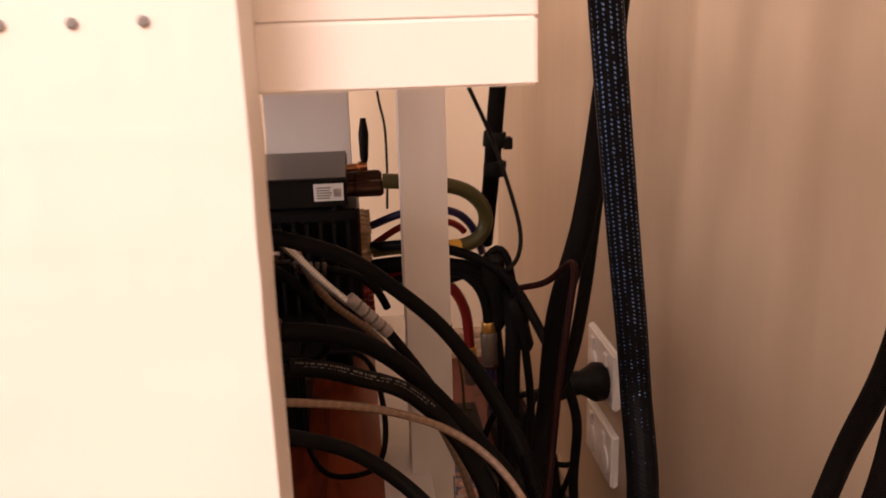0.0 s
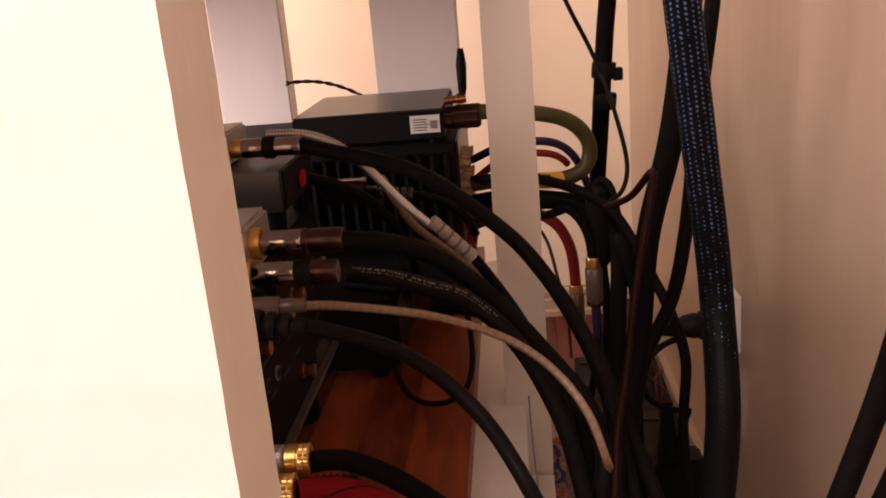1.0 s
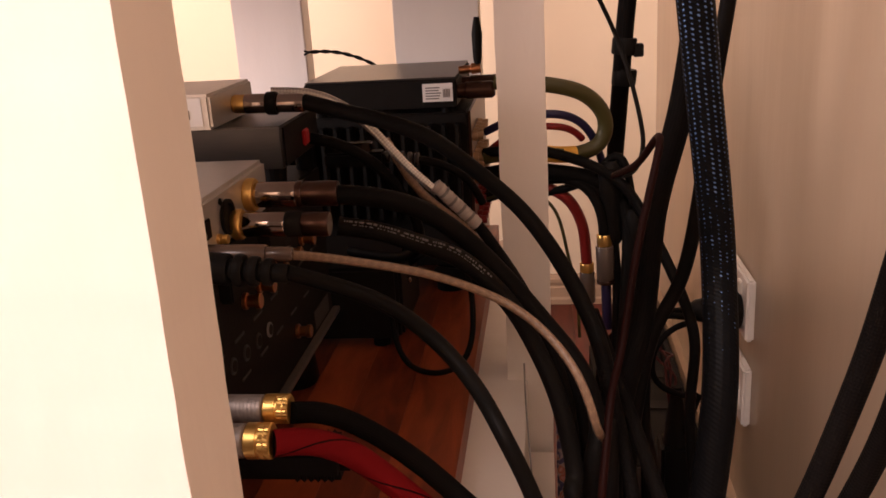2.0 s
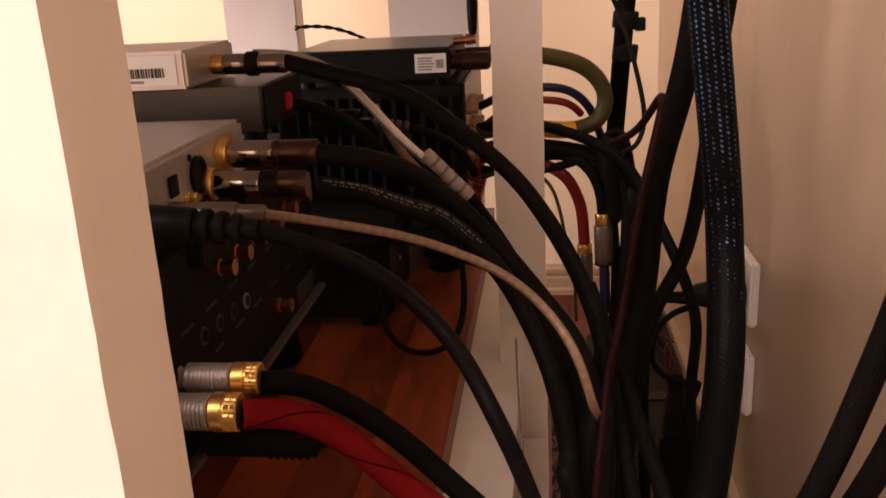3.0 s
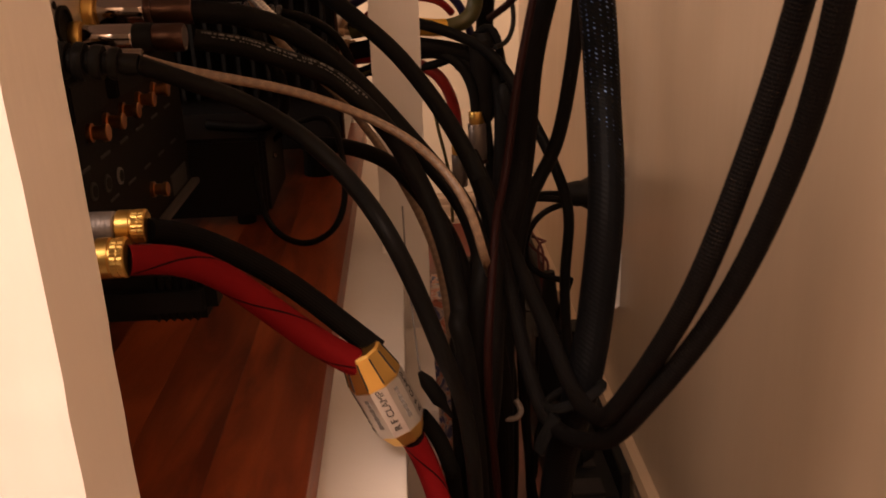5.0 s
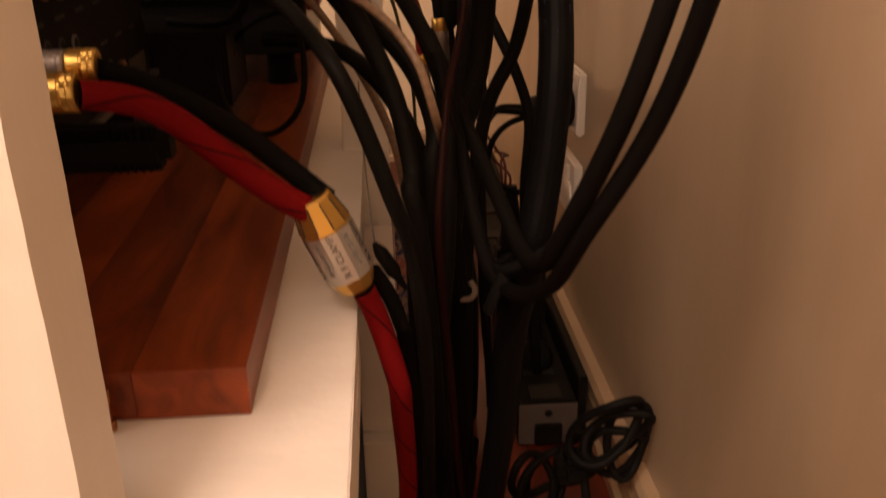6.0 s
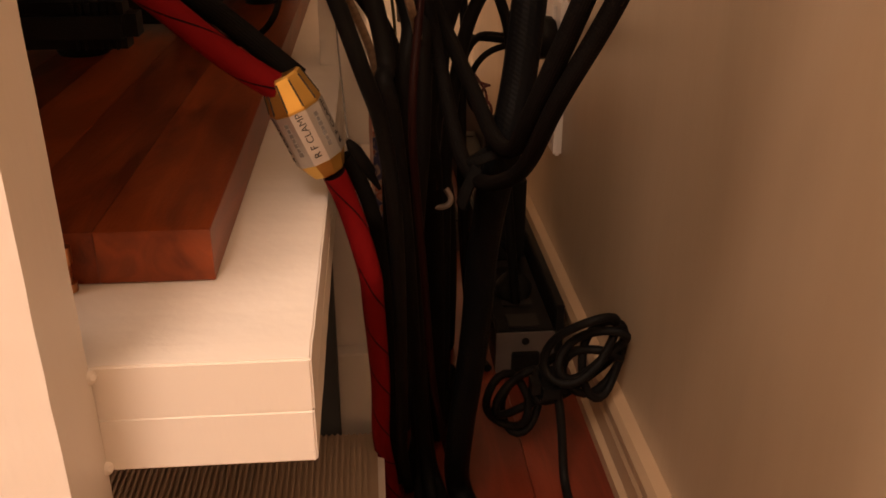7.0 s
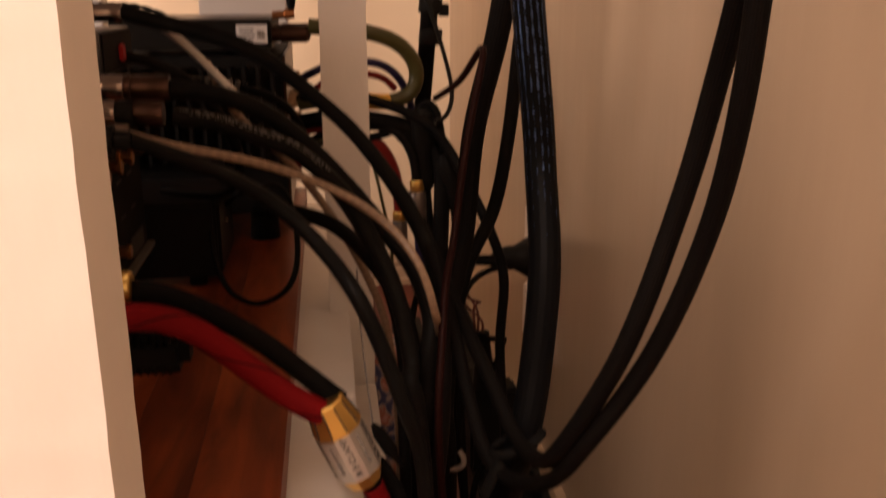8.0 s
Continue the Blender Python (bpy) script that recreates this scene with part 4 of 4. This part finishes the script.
def printed_line(parent, points, radius, first, last, turn, tall):
    """Small uneven printed marks in a row along the upper side of a cable."""
    path = glide(points, 0.0005)
    run, nxt = 0.0, first
    toward = Vector((0.15, -0.75, 0.65))
    for p, q in zip(path, path[1:]):
        run += (q - p).length
        if nxt <= run <= last:
            tan = (q - p).normalized()
            up = (toward - tan * toward.dot(tan)).normalized()
            up = Matrix.Rotation(turn, 3, tan) @ up
            m = Matrix((tan, tan.cross(up), up)).transposed().to_4x4()
            long = random.choice((0.0006, 0.0009, 0.0013, 0.0022))
            bm = bmesh.new()
            bmesh.ops.create_cube(bm, size=1, matrix=Matrix.Translation(p + up * radius) @ m @ Matrix.Diagonal((long, tall * random.uniform(0.6, 1.0), 0.0004, 1)))
            part("printed_dash", bm, GREYPRINT, parent)
            nxt = run + long + random.choice((0.0004, 0.0005, 0.0007, 0.0018))


printed_line(xl2, [(-0.037, 0.545, 0.539), (-0.013, 0.548, 0.534), (0.010, 0.550, 0.525), (0.033, 0.555, 0.514), (0.060, 0.555, 0.486), (0.078, 0.550, 0.453), (0.090, 0.540, 0.423), (0.098, 0.530, 0.379), (0.093, 0.520, 0.380), (0.098, 0.520, 0.369), (0.107, 0.540, 0.269), (0.115, 0.600, 0.110), (0.118, 0.620, 0.030), (0.118, 0.600, 0.006), (0.118, 0.450, 0.006), (0.115, 0.250, 0.006)], 0.0056, 0.004, 0.098, -0.20, 0.0013)
printed_line(xl2, [(-0.037, 0.545, 0.539), (-0.013, 0.548, 0.534), (0.010, 0.550, 0.525), (0.033, 0.555, 0.514), (0.060, 0.555, 0.486), (0.078, 0.550, 0.453), (0.090, 0.540, 0.423), (0.098, 0.530, 0.379), (0.093, 0.520, 0.380), (0.098, 0.520, 0.369), (0.107, 0.540, 0.269), (0.115, 0.600, 0.110), (0.118, 0.620, 0.030), (0.118, 0.600, 0.006), (0.118, 0.450, 0.006), (0.115, 0.250, 0.006)], 0.0056, 0.010, 0.092, 0.16, 0.0007)
for i in range(9):
    a, c = Vector([(-0.002, 0.724, 0.520), (0.029, 0.731, 0.485)][0]), Vector([(-0.002, 0.724, 0.520), (0.029, 0.731, 0.485)][1])
    part("sleeve_rib", lathe(a + (c - a) * (0.08 + i * 0.1), c - a, [(0, 0.0052), (0.0006, 0.0056), (0.0018, 0.0056), (0.0024, 0.0052)], 16), GREYINK if i % 2 else GREYPL, k2, "", True)
for (x, y, z), tilt, ln, r in (((0.146, 0.925, 0.492), (0.05, 0, -1), 0.085, 0.0125), ((0.122, 0.93, 0.468), (0.6, 0, -0.5), 0.05, 0.0085), ((0.168, 0.915, 0.445), (0.2, -0.1, -1), 0.06, 0.010)):
    solid("black_coupler", lathe((x, y, z), tilt, [(0, r * 0.6), (0.006, r), (ln * 0.45, r), (ln * 0.5, r * 0.85), (ln * 0.9, r * 0.9), (ln, r * 0.5)], 16), BLACKPL, "black moulded cable coupler behind the post", "coupler", "cable couplers", smooth=True)
cable("black_cable", [(0.022, 0.965, 0.454), (0.065, 0.945, 0.455), (0.10, 0.935, 0.462), (0.122, 0.93, 0.47), (0.142, 0.926, 0.488), (0.150, 0.924, 0.50), (0.16, 0.92, 0.492), (0.168, 0.915, 0.448)], 0.0042, RUBBER, "short black cable joining two couplers")
cable("black_cable", [(0.150, 0.925, 0.41), (0.153, 0.92, 0.36), (0.15, 0.90, 0.28), (0.152, 0.88, 0.15), (0.156, 0.86, 0.012), (0.16, 0.9, 0.005)], 0.0048, RUBBER, "black cable dropping from a coupler to the floor")
cable("black_cable", [(0.178, 0.91, 0.39), (0.182, 0.90, 0.33), (0.178, 0.88, 0.25), (0.182, 0.87, 0.12), (0.186, 0.86, 0.01), (0.19, 0.9, 0.005)], 0.0045, RUBBER, "black cable dropping from a coupler to the floor")
# ---- wall outlets ----


def outlet(z0, z1, y0=0.958, y1=1.074):
    o = thing("power_outlet", (WALL_X, (y0 + y1) / 2, z0), "white plastic double power outlet on the wall", "outlet", "wall outlets")
    part("plate", box(WALL_X - 0.0095, WALL_X - 0.0002, y0, y1, z0, z1, 0.0025), PLATE, o)
    for y in (y0 + 0.03, y1 - 0.03):
        part("rocker", box(WALL_X - 0.013, WALL_X - 0.0095, y - 0.006, y + 0.006, z1 - 0.024, z1 - 0.008, 0.001), PLATE, o)
        part("socket_face", lathe((WALL_X - 0.0095, y, z0 + 0.026), (-1, 0, 0), [(0, 0.019), (0.002, 0.019), (0.0025, 0.018)], 24), PLATE, o, "", True)
    return o


outlet(0.281, 0.351)
outlet(0.180, 0.249)
wp = thing("wall_plug", (0.26, 0.966, 0.305), "black mains plug with its cord in the outlet", "plug")
part("plug_body", lathe((0.288, 0.990, 0.307), (-1, -0.12, 0.05), [(0, 0.021), (0.003, 0.023), (0.013, 0.0235), (0.020, 0.019), (0.030, 0.014), (0.034, 0.0145), (0.046, 0.012), (0.055, 0.006)], 22), BLACKPL, wp, "", True)
part("cord", tube([(0.236, 0.982, 0.310), (0.200, 0.952, 0.316), (0.180, 0.920, 0.288), (0.179, 0.900, 0.244), (0.180, 0.880, 0.120), (0.190, 0.850, 0.008), (0.200, 0.800, 0.004)], 0.0042, 12), RUBBER, wp, "", True)
cable("black_cable", [(0.238, 0.962, 0.309), (0.217, 0.960, 0.313), (0.195, 0.955, 0.315), (0.170, 0.950, 0.312), (0.148, 0.945, 0.295), (0.135, 0.940, 0.253), (0.130, 0.950, 0.120), (0.132, 0.950, 0.012), (0.140, 0.930, 0.004)], 0.0036, RUBBER, "thin black cable leaving the mains plug sideways")

# ---- floor level ----


def power_board(x0, x1, y0, y1, h, name="power_strip"):
    p = thing(name, ((x0 + x1) / 2, (y0 + y1) / 2, 0.0), "black power strip with a pale metal end plate", "power strip", "power strips")
    part("housing", box(x0, x1, y0, y1, 0.0, h, 0.002), BLACKPL, p)
    part("end_plate", box(x0, x1, y0 - 0.002, y0 - 0.0002, 0.002, h - 0.001, 0.0004), ENDPLATE, p, "dull metal end plate")
    n = 5
    for i in range(n):
        y = y0 + 0.02 + i * (y1 - y0 - 0.04) / (n - 1)
        part("socket_face", box((x0 + x1) / 2 - 0.016, (x0 + x1) / 2 + 0.016, y - 0.013, y + 0.013, h, h + 0.002, 0.0005), SOCKETGREY, p)
    part("end_socket", box((x0 + x1) / 2 - 0.014, (x0 + x1) / 2 + 0.014, y0 - 0.008, y0 - 0.002, h * 0.1, h * 0.55, 0.001), BLACKPL, p)
    part("screw", lathe(((x0 + x1) / 2, y0 - 0.002, h * 0.78), (0, -1, 0), [(0, 0.004), (0.001, 0.004), (0.0015, 0.002)], 12), BLACK, p)
    return p


power_board(0.207, 0.267, 0.795, 1.02, 0.050)
power_board(0.150, 0.20, 1.10, 1.5, 0.045)
long_bar = power_board(0.222, 0.267, 1.04, 1.5, 0.045)
tagged(long_bar, "dark metal power strip along the skirting board")
# Plain dark strip, added to cover and darken the skirting's face.
dark_bar = thing("dark_strip", (0.274, 1.2, 0.0), "black strip standing against the skirting board, added to darken it", "trunking")
part("strip_body", box(0.2690, 0.2775, 0.80, 1.70, 0.0, 0.070, 0.001), BLACKPL, dark_bar)
part("strip_top", box(0.2685, 0.2778, 0.80, 1.70, 0.0704, 0.0745, 0.0012), BLACKPL, dark_bar)
plug = thing("mains_plug", (0.236, 0.873, 0.052), "black round mains plug standing in the power strip", "plug")
part("plug_body", lathe((0.236, 0.873, 0.0522), (0, 0, 1), [(0, 0.019), (0.004, 0.020), (0.012, 0.0195), (0.020, 0.014), (0.026, 0.008)], 20), BLACKPL, plug, "", True)
part("cord", tube([(0.236, 0.873, 0.074), (0.232, 0.872, 0.100), (0.214, 0.870, 0.118), (0.196, 0.868, 0.090), (0.190, 0.866, 0.030), (0.190, 0.900, 0.005)], 0.0036, 10), RUBBER, plug, "", True)
adapter = thing("power_adapter", (0.2, 0.86, 0.2), "black plug-in power adapter among the cords", "adapter")
part("body", box(0.205, 0.262, 0.955, 0.995, 0.0515, 0.155, 0.004), BLACKPL, adapter)
part("neck", lathe((0.222, 0.97, 0.155), (0, 0, 1), [(0, 0.014), (0.02, 0.012), (0.07, 0.006)], 14), BLACKPL, adapter, "", True)

coil = thing("coiled_cord", (0.26, 0.66, 0.0), "black cord bundled in loops against the skirting board", "cord")
random.seed(11)
for i, (cx, cz, rx, rz, tw) in enumerate(((0.252, 0.128, 0.022, 0.038, -0.75), (0.262, 0.120, 0.016, 0.034, -0.95), (0.274, 0.112, 0.017, 0.040, -0.1), (0.266, 0.098, 0.026, 0.022, 0.35), (0.250, 0.092, 0.040, 0.018, 0.55), (0.216, 0.070, 0.036, 0.016, 0.5), (0.197, 0.058, 0.019, 0.030, 0.2), (0.212, 0.056, 0.017, 0.036, -0.2))):
    pts = []
    for k in range(10):
        a = k / 9 * math.tau
        px, pz = rx * math.cos(a), rz * math.sin(a)
        pts.append((min(0.292, cx + px * math.cos(tw) - pz * math.sin(tw)), 0.645 + 0.008 * math.sin(a * 2 + i) + 0.005 * (i - 3), max(0.006, cz + px * math.sin(tw) + pz * math.cos(tw))))
    part("loop", tube(pts, 0.0037, 10), RUBBER, coil, "", True)
part("wrap", box(0.214, 0.244, 0.628, 0.66, 0.072, 0.098, 0.008), RUBBER, coil)
part("tail", tube([(0.236, 0.64, 0.085), (0.240, 0.63, 0.05), (0.241, 0.615, 0.012), (0.240, 0.58, 0.005), (0.236, 0.45, 0.005), (0.23, 0.2, 0.005)], 0.0040, 10), RUBBER, coil, "", True)

# carton, panel and corrugated board beneath the shelf
carton = thing("white_carton", (0.0, 0.75, 0.0), "white cardboard carton under the shelf", "carton")
part("side", box(-0.40, 0.0850, 0.622, 0.765, 0.0, 0.262, 0.001), CARTON, carton)
part("flap", box(-0.40, 0.0860, 0.606, 0.6215, 0.0, 0.145, 0.001), CARTON, carton)
solid("dark_panel", box(-0.30, 0.0562, 0.583, 0.603, 0.0, 0.27, 0.001), FOAM, "dark blue-grey panel standing under the shelf", "panel")
foot = lathe((-0.041, 0.3615, 0.3304), (0, 0, 1), [(0, 0.0045), (0.004, 0.0045), (0.0045, 0.003), (0.012, 0.003), (0.0125, 0.0042), (0.02, 0.0042)], 14)
solid("brass_spike", foot, COPPER, "small brass spike beside the hardwood board", "spike", smooth=True)
corr = thing("corrugated_board", (0.0, 0.5, 0.0), "brown corrugated board lying under the shelf", "board")
part("backing", box(-0.25, 0.084, 0.33, 0.580, 0.084, 0.090, 0.0004), CARD, corr)
part("support_box", box(-0.25, 0.089, 0.34, 0.578, 0.0, 0.0838, 0.001), CARTON, corr)
rib = box(0, 0.0022, 0.332, 0.579, 0.090, 0.0923, 0.0005)
rib_mesh = mesh_of("flute", rib, CARD)
for i in range(78):
    ob = new("flute", rib_mesh)
    ob.parent = corr
    ob.matrix_parent_inverse = Matrix.Translation(-corr.location)
    ob.location = (-0.248 + i * 0.00424, 0, 0)

# ---- floorboards ----
random.seed(3)
x, row = WALL_X - 0.0005, 0
while x > -1.2:
    w = 0.085
    y = -1.8 - random.random() * 0.8
    while y < FAR_Y:
        n = y + random.uniform(0.9, 1.5)
        a, b = max(y, -1.8), min(n, FAR_Y)
        if b - a > 0.05:
            part("floorboard", box(x - w + 0.0004, x, a, b - 0.0006, -0.012, 0.0, 0.0006), FLOORWOOD, floor)
        y = n
    x -= w
part("floorboard", box(-2.1, x, -1.8, FAR_Y, -0.012, 0.0), FLOORWOOD, floor)
